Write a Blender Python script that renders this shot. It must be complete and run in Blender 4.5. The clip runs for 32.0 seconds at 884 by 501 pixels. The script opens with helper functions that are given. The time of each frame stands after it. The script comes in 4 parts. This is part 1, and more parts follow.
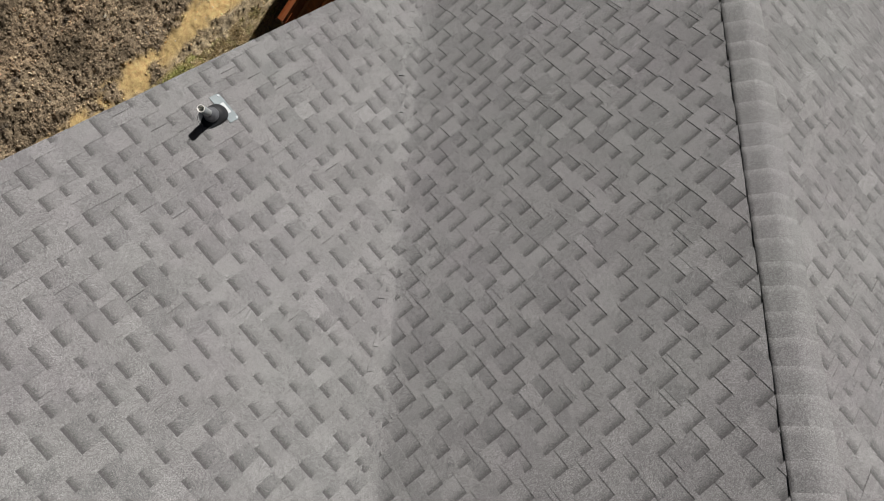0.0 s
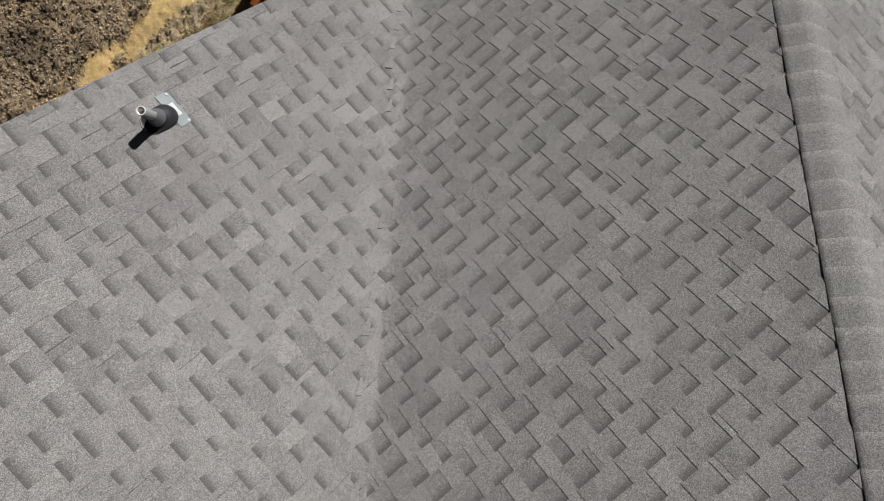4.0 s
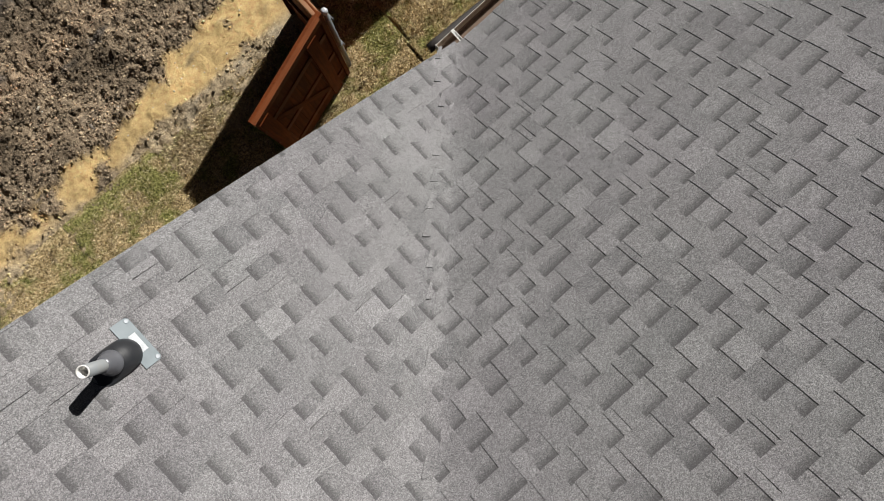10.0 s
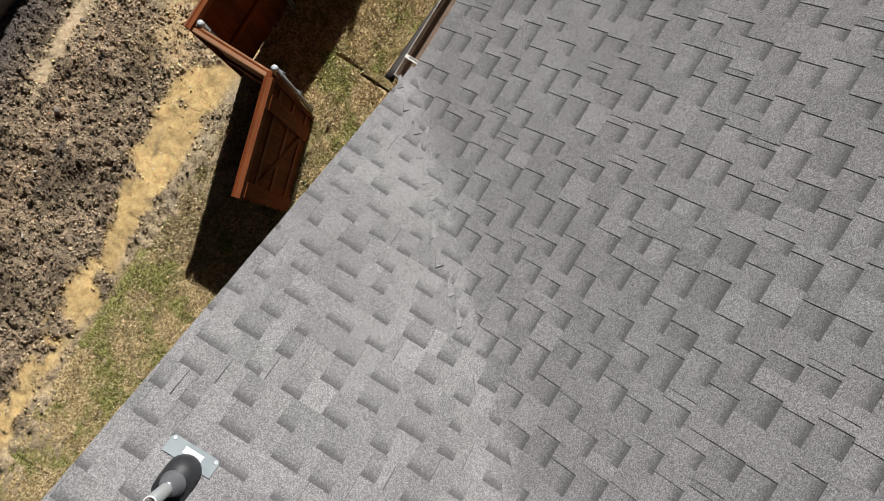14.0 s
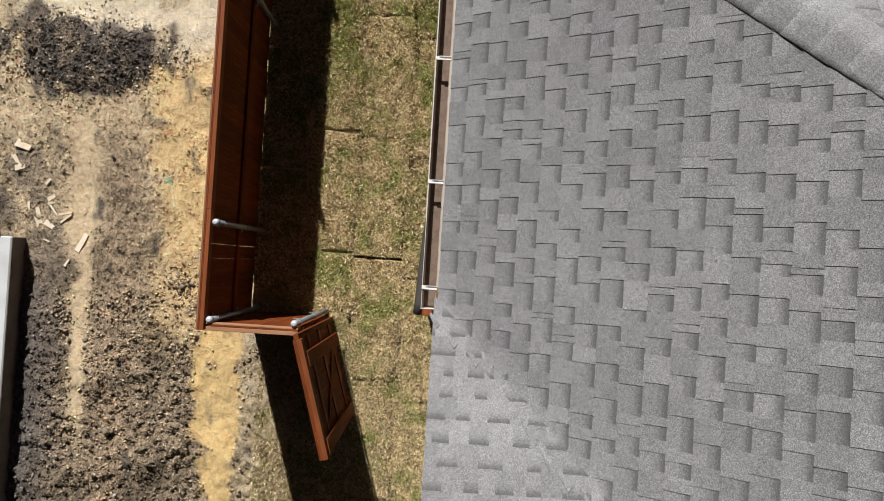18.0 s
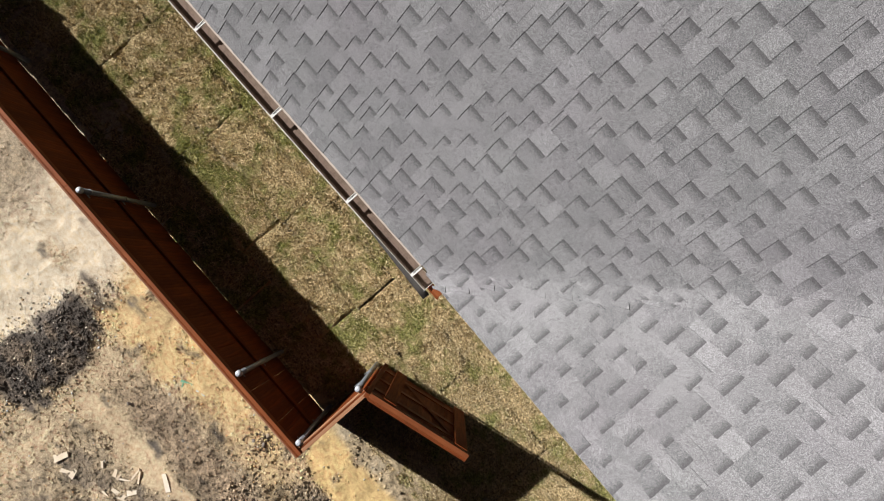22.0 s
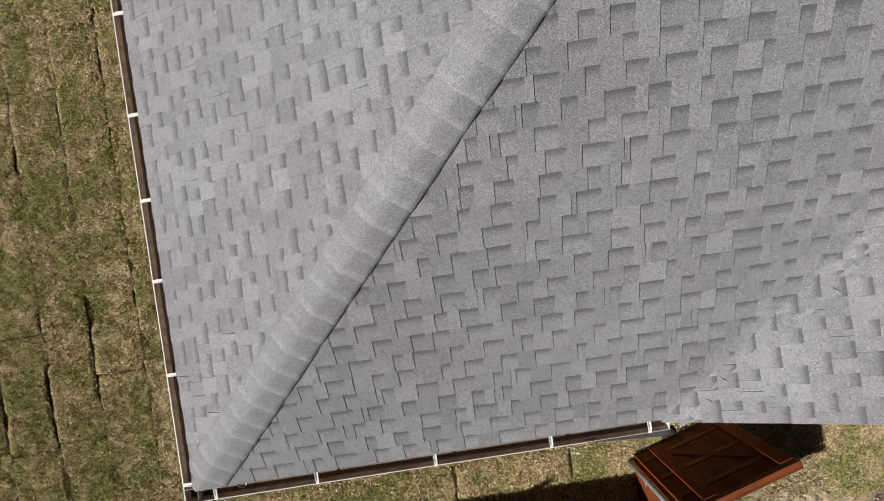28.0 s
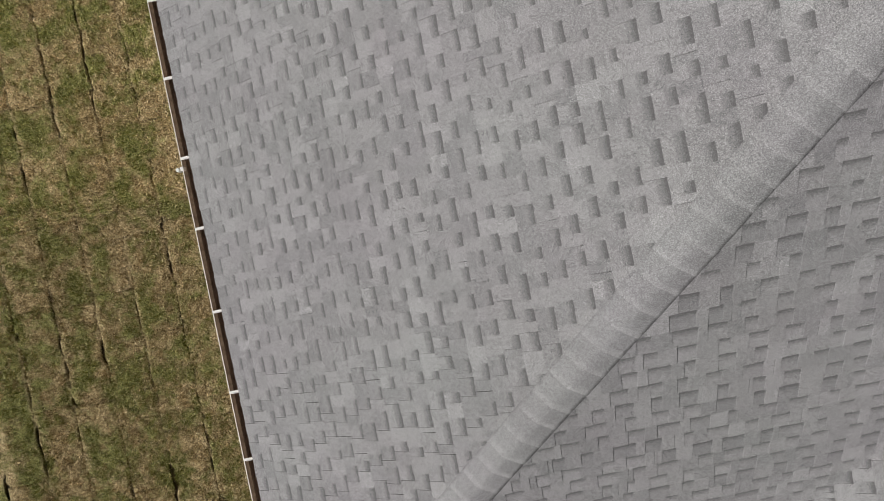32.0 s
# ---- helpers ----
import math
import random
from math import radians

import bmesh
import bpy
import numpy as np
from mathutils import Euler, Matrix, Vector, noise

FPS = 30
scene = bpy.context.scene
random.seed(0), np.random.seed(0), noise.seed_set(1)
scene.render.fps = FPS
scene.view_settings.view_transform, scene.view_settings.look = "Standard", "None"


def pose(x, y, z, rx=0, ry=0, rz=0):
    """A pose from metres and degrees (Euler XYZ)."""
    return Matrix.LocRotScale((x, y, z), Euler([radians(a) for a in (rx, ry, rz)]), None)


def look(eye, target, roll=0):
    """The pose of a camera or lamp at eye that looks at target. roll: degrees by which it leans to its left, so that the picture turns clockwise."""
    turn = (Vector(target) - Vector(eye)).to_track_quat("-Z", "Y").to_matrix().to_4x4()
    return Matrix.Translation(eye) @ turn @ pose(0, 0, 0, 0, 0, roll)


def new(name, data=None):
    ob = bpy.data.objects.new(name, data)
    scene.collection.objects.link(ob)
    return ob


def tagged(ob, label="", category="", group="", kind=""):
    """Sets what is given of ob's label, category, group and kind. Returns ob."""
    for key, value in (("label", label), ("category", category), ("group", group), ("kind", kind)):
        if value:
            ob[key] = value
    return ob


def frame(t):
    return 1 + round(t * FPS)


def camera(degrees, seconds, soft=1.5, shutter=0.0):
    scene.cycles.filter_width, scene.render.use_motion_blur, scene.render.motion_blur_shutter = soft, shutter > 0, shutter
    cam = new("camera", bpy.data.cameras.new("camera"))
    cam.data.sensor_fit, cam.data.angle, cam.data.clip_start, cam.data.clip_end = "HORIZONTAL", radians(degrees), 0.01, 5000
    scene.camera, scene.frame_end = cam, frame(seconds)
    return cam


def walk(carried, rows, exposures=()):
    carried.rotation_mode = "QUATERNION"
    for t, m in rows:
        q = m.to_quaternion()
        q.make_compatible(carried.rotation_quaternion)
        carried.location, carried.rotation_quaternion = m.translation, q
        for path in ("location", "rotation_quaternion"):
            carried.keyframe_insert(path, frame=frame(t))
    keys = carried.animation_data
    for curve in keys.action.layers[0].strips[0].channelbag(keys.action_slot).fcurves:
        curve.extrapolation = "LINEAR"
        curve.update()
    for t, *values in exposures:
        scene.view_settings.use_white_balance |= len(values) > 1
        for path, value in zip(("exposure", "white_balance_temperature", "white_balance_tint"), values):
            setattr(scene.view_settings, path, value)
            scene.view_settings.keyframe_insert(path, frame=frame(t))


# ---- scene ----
cam = camera(67.1, 32.0, 1.0)
# seconds, place, turn about x, y and z
PATH = [
    (0.0, 5.659, 2.323, 10.008, -1.00, -0.80, 139.51),
    (0.5, 5.689, 2.405, 9.655, -1.09, -0.75, 139.60),
    (1.0, 5.770, 2.528, 9.303, -1.05, -0.93, 139.68),
    (1.5, 5.807, 2.599, 9.230, -1.06, -0.77, 139.62),
    (2.0, 5.846, 2.600, 9.243, -1.09, -0.75, 138.87),
    (2.5, 5.832, 2.565, 9.226, -1.24, -0.68, 138.86),
    (3.0, 5.748, 2.472, 9.206, -1.36, -0.73, 138.90),
    (3.5, 5.625, 2.364, 9.167, -1.51, -0.81, 138.91),
    (4.0, 5.492, 2.173, 9.123, -1.70, -1.01, 138.98),
    (4.5, 5.347, 2.009, 9.016, -1.77, -1.01, 139.07),
    (6.5, 5.278, 1.971, 7.936, 0.52, -0.05, 137.60),
    (7.0, 5.250, 1.820, 7.903, 0.33, -0.02, 137.40),
    (7.5, 5.179, 1.649, 7.888, 0.28, -0.07, 137.47),
    (8.0, 5.079, 1.488, 7.888, 0.38, -0.03, 137.60),
    (8.5, 5.012, 1.407, 7.853, 0.39, 0.03, 137.53),
    (9.0, 4.988, 1.366, 7.812, 0.43, 0.01, 137.53),
    (9.5, 4.961, 1.247, 7.807, 0.39, -0.14, 137.58),
    (10.0, 4.905, 1.121, 7.819, 0.45, -0.14, 137.57),
    (10.5, 4.840, 1.027, 7.810, 0.42, -0.09, 136.00),
    (11.0, 4.765, 0.964, 7.795, 0.25, -0.01, 134.31),
    (11.5, 4.749, 0.905, 7.799, 0.35, -0.08, 131.67),
    (12.0, 4.810, 0.929, 7.803, 0.53, -0.08, 126.52),
    (12.5, 4.808, 0.980, 7.802, 0.72, -0.06, 122.50),
    (13.0, 4.849, 0.969, 7.801, 0.83, -0.17, 122.08),
    (13.5, 4.876, 0.980, 7.779, 0.74, -0.08, 121.92),
    (15.5, 4.358, 0.687, 7.946, 0.18, 0.12, 121.97),
    (16.0, 4.138, 0.545, 7.999, 0.11, 0.12, 122.03),
    (16.5, 3.887, 0.428, 8.004, 0.11, 0.27, 122.02),
    (17.0, 3.627, 0.259, 7.992, 0.29, 0.25, 116.96),
    (17.5, 3.508, 0.154, 7.982, 0.62, 0.04, 106.22),
    (18.0, 3.530, 0.094, 7.942, 1.08, 0.06, 93.52),
    (18.5, 3.605, 0.130, 7.903, 1.32, 0.27, 80.46),
    (19.0, 3.655, 0.222, 7.998, 1.35, 0.26, 77.87),
    (19.5, 3.694, 0.326, 8.170, 1.26, 0.36, 75.31),
    (20.0, 3.768, 0.340, 8.221, 1.19, 0.41, 73.17),
    (20.5, 3.830, 0.325, 8.272, 1.15, 0.57, 69.11),
    (21.0, 3.848, 0.278, 8.347, 1.25, 0.58, 60.20),
    (21.5, 3.879, 0.270, 8.346, 1.25, 0.75, 53.51),
    (22.0, 3.870, 0.244, 8.348, 1.30, 0.72, 48.51),
    (22.5, 3.779, 0.234, 8.304, 1.29, 0.77, 42.74),
    (23.0, 3.664, 0.216, 8.284, 1.16, 0.71, 39.06),
    (23.5, 3.570, 0.217, 8.291, 1.11, 0.72, 30.14),
    (24.0, 3.455, 0.241, 8.286, 1.19, 0.76, 27.00),
    (24.5, 3.287, 0.384, 8.256, 1.09, 0.69, 26.10),
    (25.0, 3.106, 0.566, 8.277, 1.17, 0.81, 26.17),
    (25.5, 2.878, 0.795, 8.292, 0.77, 0.65, 24.55),
    (27.5, 2.294, 1.458, 8.290, 0.45, -0.09, -6.97),
    (28.0, 2.272, 1.610, 8.278, 0.43, -0.09, -8.69),
    (28.5, 2.277, 1.939, 8.284, -0.10, 0.00, -9.58),
    (29.0, 2.301, 2.366, 8.272, -0.10, 0.00, -9.91),
    (29.5, 2.359, 2.807, 8.275, -0.16, 0.01, -10.52),
    (30.0, 2.401, 3.192, 8.259, -0.02, 0.00, -10.74),
    (30.5, 2.402, 3.529, 8.309, -0.17, 0.03, -10.96),
    (31.0, 2.449, 3.818, 8.738, -0.42, -0.01, -11.17),
    (31.5, 2.444, 4.027, 9.185, -0.66, 0.03, -11.31),
    (32.0, 2.369, 4.199, 9.601, -1.07, 0.10, -11.51),
]
walk(cam, [(t, pose(x, y, z, rx, ry, rz)) for t, x, y, z, rx, ry, rz in PATH],
     [(0.0, -0.06, 6500, 10), (4.5, -0.04, 6500, 10), (9.0, 0.1, 6460, 10.3), (13.0, 0.25, 6430, 10.8), (19.0, 0.36, 6330, 11.5), (25.0, 0.46, 6280, 13), (28.0, 0.24, 6290, 11.5), (32.0, -0.04, 6360, 10.0)])

# ---- light ----
SUN = Vector((-1.37, -0.41, 1.0)).normalized()
world = bpy.data.worlds.new("sky")
scene.world = world
world.use_nodes = True
sky = world.node_tree.nodes.new("ShaderNodeTexSky")
sky.sky_type, sky.sun_disc = "NISHITA", False
sky.sun_elevation = math.asin(SUN.z)
sky.sun_rotation = math.atan2(SUN.x, SUN.y)
world.node_tree.links.new(sky.outputs[0], world.node_tree.nodes["Background"].inputs[0])
world.node_tree.nodes["Background"].inputs[1].default_value = 0.005
sun = new("sun", bpy.data.lights.new("sun", "SUN"))
sun.data.energy, sun.data.angle, sun.data.color = 5.3, radians(0.55), (1.0, 0.965, 0.91)
sun.matrix_world = look(SUN * 40, (0, 0, 0))

# ---- plan ----
S = 2 / 3
COS, SIN = 1 / math.hypot(1, S), S / math.hypot(1, S)
Z0 = 2.96            # roof surface above the eave lines x = 0 and y = 0
EAVE = 0.08         # the lowest course starts this far in
EXPO = 0.154         # shingle exposure
L = 3.715             # where the gable's valley meets the eave
RAKE = 0.05          # the gable's edge lies this far in from the eave line
RISE = 7.0           # run of the slopes in plan, eave to ridge


# ---- materials ----
def mat(name, rough=0.8, metal=0.0, grainy=0.0):
    """grainy: how far the surface throws light back towards its source, as granules, soil and turf do."""
    m = bpy.data.materials.new(name)
    m.use_nodes = True
    nt = m.node_tree
    b = nt.nodes["Principled BSDF"]
    b.inputs["Roughness"].default_value, b.inputs["Metallic"].default_value = rough, metal
    b.inputs["Diffuse Roughness"].default_value = grainy
    if grainy:
        b.inputs["Specular IOR Level"].default_value = 0.2
    return m, nt, b


def node(nt, kind, **values):
    n = nt.nodes.new(kind)
    for key, value in values.items():
        n.inputs[key.replace("_", " ")].default_value = value
    return n


def noise_tex(nt, coord, scale, detail=4.0, rough=0.6):
    n = node(nt, "ShaderNodeTexNoise", Scale=scale, Detail=detail, Roughness=rough)
    nt.links.new(coord, n.inputs["Vector"])
    return n.outputs[0]


def ramp(nt, fac, stops):
    r = nt.nodes.new("ShaderNodeValToRGB")
    els = r.color_ramp.elements
    while len(els) < len(stops):
        els.new(0.5)
    for e, (p, c) in zip(els, stops):
        e.position, e.color = p, (*c, 1)
    nt.links.new(fac, r.inputs[0])
    return r.outputs[0]


def mix(nt, fac, a, b, how="MIX"):
    n = nt.nodes.new("ShaderNodeMix")
    n.data_type, n.blend_type = "RGBA", how
    for sock, v in ((n.inputs[0], fac), (n.inputs[6], a), (n.inputs[7], b)):
        if isinstance(v, (int, float)):
            sock.default_value = v
        elif isinstance(v, tuple):
            sock.default_value = (*v, 1)
        else:
            nt.links.new(v, sock)
    return n.outputs[2]


def maths(nt, op, a, b=0.0):
    n = nt.nodes.new("ShaderNodeMath")
    n.operation = op
    for sock, v in zip(n.inputs, (a, b)):
        if isinstance(v, (int, float)):
            sock.default_value = v
        else:
            nt.links.new(v, sock)
    return n.outputs[0]


def bump(nt, bsdf, height, strength, dist):
    n = node(nt, "ShaderNodeBump", Strength=strength, Distance=dist)
    nt.links.new(height, n.inputs["Height"])
    nt.links.new(n.outputs[0], bsdf.inputs["Normal"])


def place(nt):
    return nt.nodes.new("ShaderNodeNewGeometry").outputs["Position"]


def any_random(nt):
    a = nt.nodes.new("ShaderNodeObjectInfo").outputs["Random"]
    b = nt.nodes.new("ShaderNodeNewGeometry").outputs["Random Per Island"]
    return maths(nt, "FRACT", maths(nt, "ADD", a, b))


def shingle_material(name, plain=False):
    m, nt, b = mat(name, 0.95, 0.0, 0.2)
    pos = place(nt)
    tone = any_random(nt)
    if plain:
        base = ramp(nt, tone, [(0.0, (0.236, 0.237, 0.243)), (0.8, (0.242, 0.243, 0.249)), (1.0, (0.252, 0.253, 0.259))])
    else:
        base = ramp(nt, tone, [(0.0, (0.212, 0.212, 0.218)), (0.14, (0.226, 0.226, 0.232)), (0.5, (0.246, 0.245, 0.251)),
                               (0.8, (0.264, 0.263, 0.269)), (0.93, (0.276, 0.275, 0.282)), (1.0, (0.290, 0.289, 0.296))])
    blot = noise_tex(nt, pos, 1.3, 4.0)
    base = mix(nt, 0.55, base, ramp(nt, blot, [(0.3, (0.455, 0.445, 0.44)), (0.7, (0.54, 0.545, 0.535))]), "OVERLAY")
    tint = noise_tex(nt, pos, 0.8, 5.0, 0.7)
    base = mix(nt, 0.32, base, ramp(nt, tint, [(0.36, (0.53, 0.485, 0.525)), (0.5, (0.515, 0.5, 0.51)), (0.66, (0.49, 0.503, 0.49))]), "OVERLAY")
    cells = node(nt, "ShaderNodeTexVoronoi", Scale=265.0)
    nt.links.new(pos, cells.inputs["Vector"])
    split = nt.nodes.new("ShaderNodeSeparateColor")
    nt.links.new(cells.outputs["Color"], split.inputs[0])
    grains = maths(nt, "ADD", maths(nt, "MULTIPLY", split.outputs[0], 0.6), maths(nt, "MULTIPLY", noise_tex(nt, pos, 230.0, 2.0, 0.7), 0.4))
    base = mix(nt, 1.0, base, ramp(nt, grains, [(0.12, (0.19, 0.19, 0.19)), (0.43, (0.435, 0.435, 0.435)), (0.63, (0.57, 0.57, 0.565)), (0.84, (0.87, 0.865, 0.86))]), "OVERLAY")
    clumps = noise_tex(nt, pos, 190.0, 3.0, 0.75)
    base = mix(nt, 1.0, base, ramp(nt, clumps, [(0.3, (0.34, 0.34, 0.345)), (0.5, (0.5, 0.5, 0.5)), (0.7, (0.67, 0.67, 0.665))]), "OVERLAY")
    band = nt.nodes.new("ShaderNodeAttribute")
    band.attribute_name = "band"
    edge = maths(nt, "ADD", band.outputs["Fac"], maths(nt, "MULTIPLY", maths(nt, "SUBTRACT", noise_tex(nt, pos, 150.0, 3.0, 0.75), 0.5), 1.3))
    # on caps the band also carries shade painted on the hip's south side
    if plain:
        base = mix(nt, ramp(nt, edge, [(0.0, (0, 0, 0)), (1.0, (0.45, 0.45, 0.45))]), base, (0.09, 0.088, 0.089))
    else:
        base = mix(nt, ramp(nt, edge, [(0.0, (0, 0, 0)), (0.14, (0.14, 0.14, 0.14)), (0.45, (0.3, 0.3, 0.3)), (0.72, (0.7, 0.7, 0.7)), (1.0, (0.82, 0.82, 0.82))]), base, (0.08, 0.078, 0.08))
    nt.links.new(base, b.inputs["Base Color"])
    bump(nt, b, mix(nt, 0.35, grains, clumps), 0.7, 0.003)
    return m


def wood_material(name, dark, light, axis_scale=(3.0, 3.0, 40.0), rough=0.62):
    m, nt, b = mat(name, rough)
    b.inputs["Specular IOR Level"].default_value = 0.15
    tc = nt.nodes.new("ShaderNodeTexCoord")
    mp = nt.nodes.new("ShaderNodeMapping")
    mp.inputs["Scale"].default_value = axis_scale
    nt.links.new(tc.outputs["Object"], mp.inputs["Vector"])
    grain = noise_tex(nt, mp.outputs[0], 1.0, 6.0, 0.7)
    col = ramp(nt, grain, [(0.3, dark), (0.7, light)])
    big = noise_tex(nt, place(nt), 2.5, 4.0)
    col = mix(nt, 0.5, col, ramp(nt, big, [(0.3, (0.35, 0.33, 0.33)), (0.7, (0.62, 0.6, 0.58))]), "OVERLAY")
    rnd = nt.nodes.new("ShaderNodeObjectInfo").outputs["Random"]
    col = mix(nt, 0.5, col, ramp(nt, rnd, [(0.0, (0.3, 0.3, 0.3)), (1.0, (0.75, 0.72, 0.7))]), "OVERLAY")
    nt.links.new(col, b.inputs["Base Color"])
    bump(nt, b, grain, 0.4, 0.002)
    return m


def painted(name, colour, rough=0.5, dirt=0.25, dirt_colour=(0.3, 0.26, 0.2), metal=0.0, scale=9.0):
    m, nt, b = mat(name, rough, metal)
    pos = place(nt)
    d = noise_tex(nt, pos, scale, 6.0, 0.65)
    f = ramp(nt, d, [(0.45, (0, 0, 0)), (0.75, (dirt, dirt, dirt))])
    nt.links.new(mix(nt, f, colour, dirt_colour), b.inputs["Base Color"])
    r = ramp(nt, d, [(0.3, (rough,) * 3), (0.7, (min(1.0, rough + 0.2),) * 3)])
    nt.links.new(r, b.inputs["Roughness"])
    bump(nt, b, noise_tex(nt, pos, 60.0, 3.0), 0.15, 0.002)
    return m


def ground_material(name, attr, fine, strength):
    m, nt, b = mat(name, 0.95, 0.0, 0.2)
    pos = place(nt)
    a = nt.nodes.new("ShaderNodeAttribute")
    a.attribute_name = attr
    n1 = noise_tex(nt, pos, fine, 6.0, 0.72)
    n2 = noise_tex(nt, pos, fine * 5, 4.0, 0.7)
    col = mix(nt, maths(nt, "MULTIPLY", a.outputs["Alpha"], 0.9), a.outputs["Color"], ramp(nt, n1, [(0.33, (0.13, 0.125, 0.12)), (0.5, (0.5, 0.5, 0.5)), (0.67, (0.82, 0.815, 0.8))]), "OVERLAY")
    col = mix(nt, maths(nt, "MULTIPLY", a.outputs["Alpha"], 0.95), col, ramp(nt, n2, [(0.33, (0.2, 0.19, 0.18)), (0.5, (0.5, 0.5, 0.5)), (0.67, (0.8, 0.795, 0.78))]), "OVERLAY")
    nt.links.new(col, b.inputs["Base Color"])
    bump(nt, b, mix(nt, 0.4, maths(nt, "MULTIPLY", n1, a.outputs["Alpha"]), maths(nt, "MULTIPLY", n2, a.outputs["Alpha"])), strength, 0.05)
    return m


def sod_material(name, shift, gain, vary):
    m, nt, b = mat(name, 0.95, 0.0, 0.2)
    pos = place(nt)
    rnd = nt.nodes.new("ShaderNodeObjectInfo").outputs["Random"]
    straw = ramp(nt, noise_tex(nt, pos, 40.0, 5.0, 0.8), [(0.38, (0.06, 0.04, 0.018)), (0.48, (0.34, 0.25, 0.12)), (0.62, (0.73, 0.6, 0.36))])
    green = ramp(nt, noise_tex(nt, pos, 42.0, 5.0, 0.8), [(0.38, (0.022, 0.027, 0.007)), (0.5, (0.165, 0.168, 0.045)), (0.63, (0.43, 0.42, 0.16))])
    patch = maths(nt, "ADD", noise_tex(nt, pos, 2.1, 6.0, 0.72), maths(nt, "MULTIPLY", maths(nt, "SUBTRACT", rnd, 0.5), vary))
    f = ramp(nt, patch, [(0.45 - shift, (0, 0, 0)), (0.57 - shift, (0.95, 0.95, 0.95))])
    col = mix(nt, f, straw, green)
    col = mix(nt, 1.0, col, (gain, gain, gain), "MULTIPLY")
    a = nt.nodes.new("ShaderNodeAttribute")
    a.attribute_name = "rim"
    d = nt.nodes.new("ShaderNodeAttribute")
    d.attribute_name = "dry"
    col = mix(nt, d.outputs["Fac"], col, straw)
    col = mix(nt, a.outputs["Fac"], col, (0.06, 0.045, 0.03))
    nt.links.new(col, b.inputs["Base Color"])
    bump(nt, b, noise_tex(nt, pos, 50.0, 5.0, 0.8), 1.0, 0.035)
    return m


SHINGLE = shingle_material("asphalt_shingle")
CAP = shingle_material("hip_cap_shingle", True)
ALONG, UPRIGHT = (2.5, 45.0, 45.0), (45.0, 45.0, 2.5)
CEDAR = wood_material("stained_cedar", (0.085, 0.019, 0.0045), (0.22, 0.056, 0.012), ALONG, 0.75)
CEDAR_UP = wood_material("stained_cedar_upright", (0.085, 0.019, 0.0045), (0.22, 0.056, 0.012), UPRIGHT, 0.75)
CEDAR_PALE = wood_material("weathered_cedar", (0.3, 0.14, 0.07), (0.5, 0.28, 0.16), ALONG)
CEDAR_WORN = wood_material("worn_stained_cedar", (0.2, 0.075, 0.035), (0.42, 0.22, 0.13), ALONG)
# lighter copy of the stained cedar, with sunlight put into its colour
CEDAR_SUNLIT = wood_material("sunlit_stained_cedar", (0.13, 0.037, 0.012), (0.26, 0.082, 0.028), ALONG)
SCRAP = wood_material("bare_scrap_wood", (0.58, 0.48, 0.36), (0.84, 0.75, 0.6))
# caps in a sunlit tone; post steel darkened in colour for shade
CAP_STEEL = painted("lit_steel_cap", (0.55, 0.58, 0.61), 0.45, 0.3, (0.3, 0.31, 0.32), 0.3)
STEEL = painted("galvanised_steel", (0.27, 0.29, 0.31), 0.45, 0.35, (0.3, 0.31, 0.32), 0.45)
LEAD = painted("grey_flashing_metal", (0.19, 0.23, 0.25), 0.5, 0.5, (0.13, 0.15, 0.16), 0.0)
RUBBER = painted("black_rubber", (0.022, 0.024, 0.028), 0.38, 0.3, (0.07, 0.07, 0.07))
PVC = painted("grey_pvc", (0.25, 0.27, 0.28), 0.4, 0.3)
COLLAR = painted("grey_shiny_collar", (0.13, 0.135, 0.15), 0.2, 0.2, (0.15, 0.15, 0.16), 0.15)
WHITE = painted("white_gutter_paint", (0.78, 0.77, 0.74), 0.35, 0.2)
LIP = painted("dusty_white_gutter_paint", (0.62, 0.585, 0.53), 0.45, 0.4)
DULL = painted("dull_dark_gutter_face", (0.05, 0.045, 0.042), 0.55, 0.4, (0.1, 0.08, 0.06))
BEIGE = painted("gutter_inside", (0.44, 0.36, 0.29), 0.6, 0.7, (0.12, 0.08, 0.05), 0.0, 14.0)
# darker copy of the inside colour: the lip's shadow painted on the bottom
TROUGH_SHADE = painted("gutter_bottom_shade", (0.17, 0.12, 0.09), 0.8, 0.7, (0.07, 0.05, 0.035), 0.0, 18.0)
FASCIA = painted("fascia_paint", (0.5, 0.43, 0.36), 0.6, 0.5)
DECK = painted("dark_underlay", (0.05, 0.05, 0.05), 0.9)
WALL = painted("house_wall", (0.11, 0.08, 0.065), 0.85)
CONCRETE = painted("new_concrete", (0.58, 0.60, 0.60), 0.85, 0.45, (0.4, 0.39, 0.37), 0.0, 3.0)
# darker concrete: shade of the sunless slab side put into its colour
FOOTING = painted("shade_toned_concrete", (0.17, 0.165, 0.16), 0.9, 0.6, (0.09, 0.075, 0.06), 0.0, 6.0)
SLABTOP = painted("smooth_white_slab", (0.76, 0.80, 0.82), 0.7, 0.35, (0.6, 0.6, 0.58), 0.0, 2.0)
SOIL = ground_material("bare_soil", "soil", 20.0, 1.0)
TURF = sod_material("straw_turf", -0.02, 1.35, 0.2)
TURF_OLD = sod_material("rooted_olive_turf", 0.01, 1.15, 0.12)
TURF_PALE = sod_material("pale_olive_turf", 0.03, 1.35, 0.1)
TURF_DRY = sod_material("dry_pale_turf", -0.01, 1.4, 0.12)


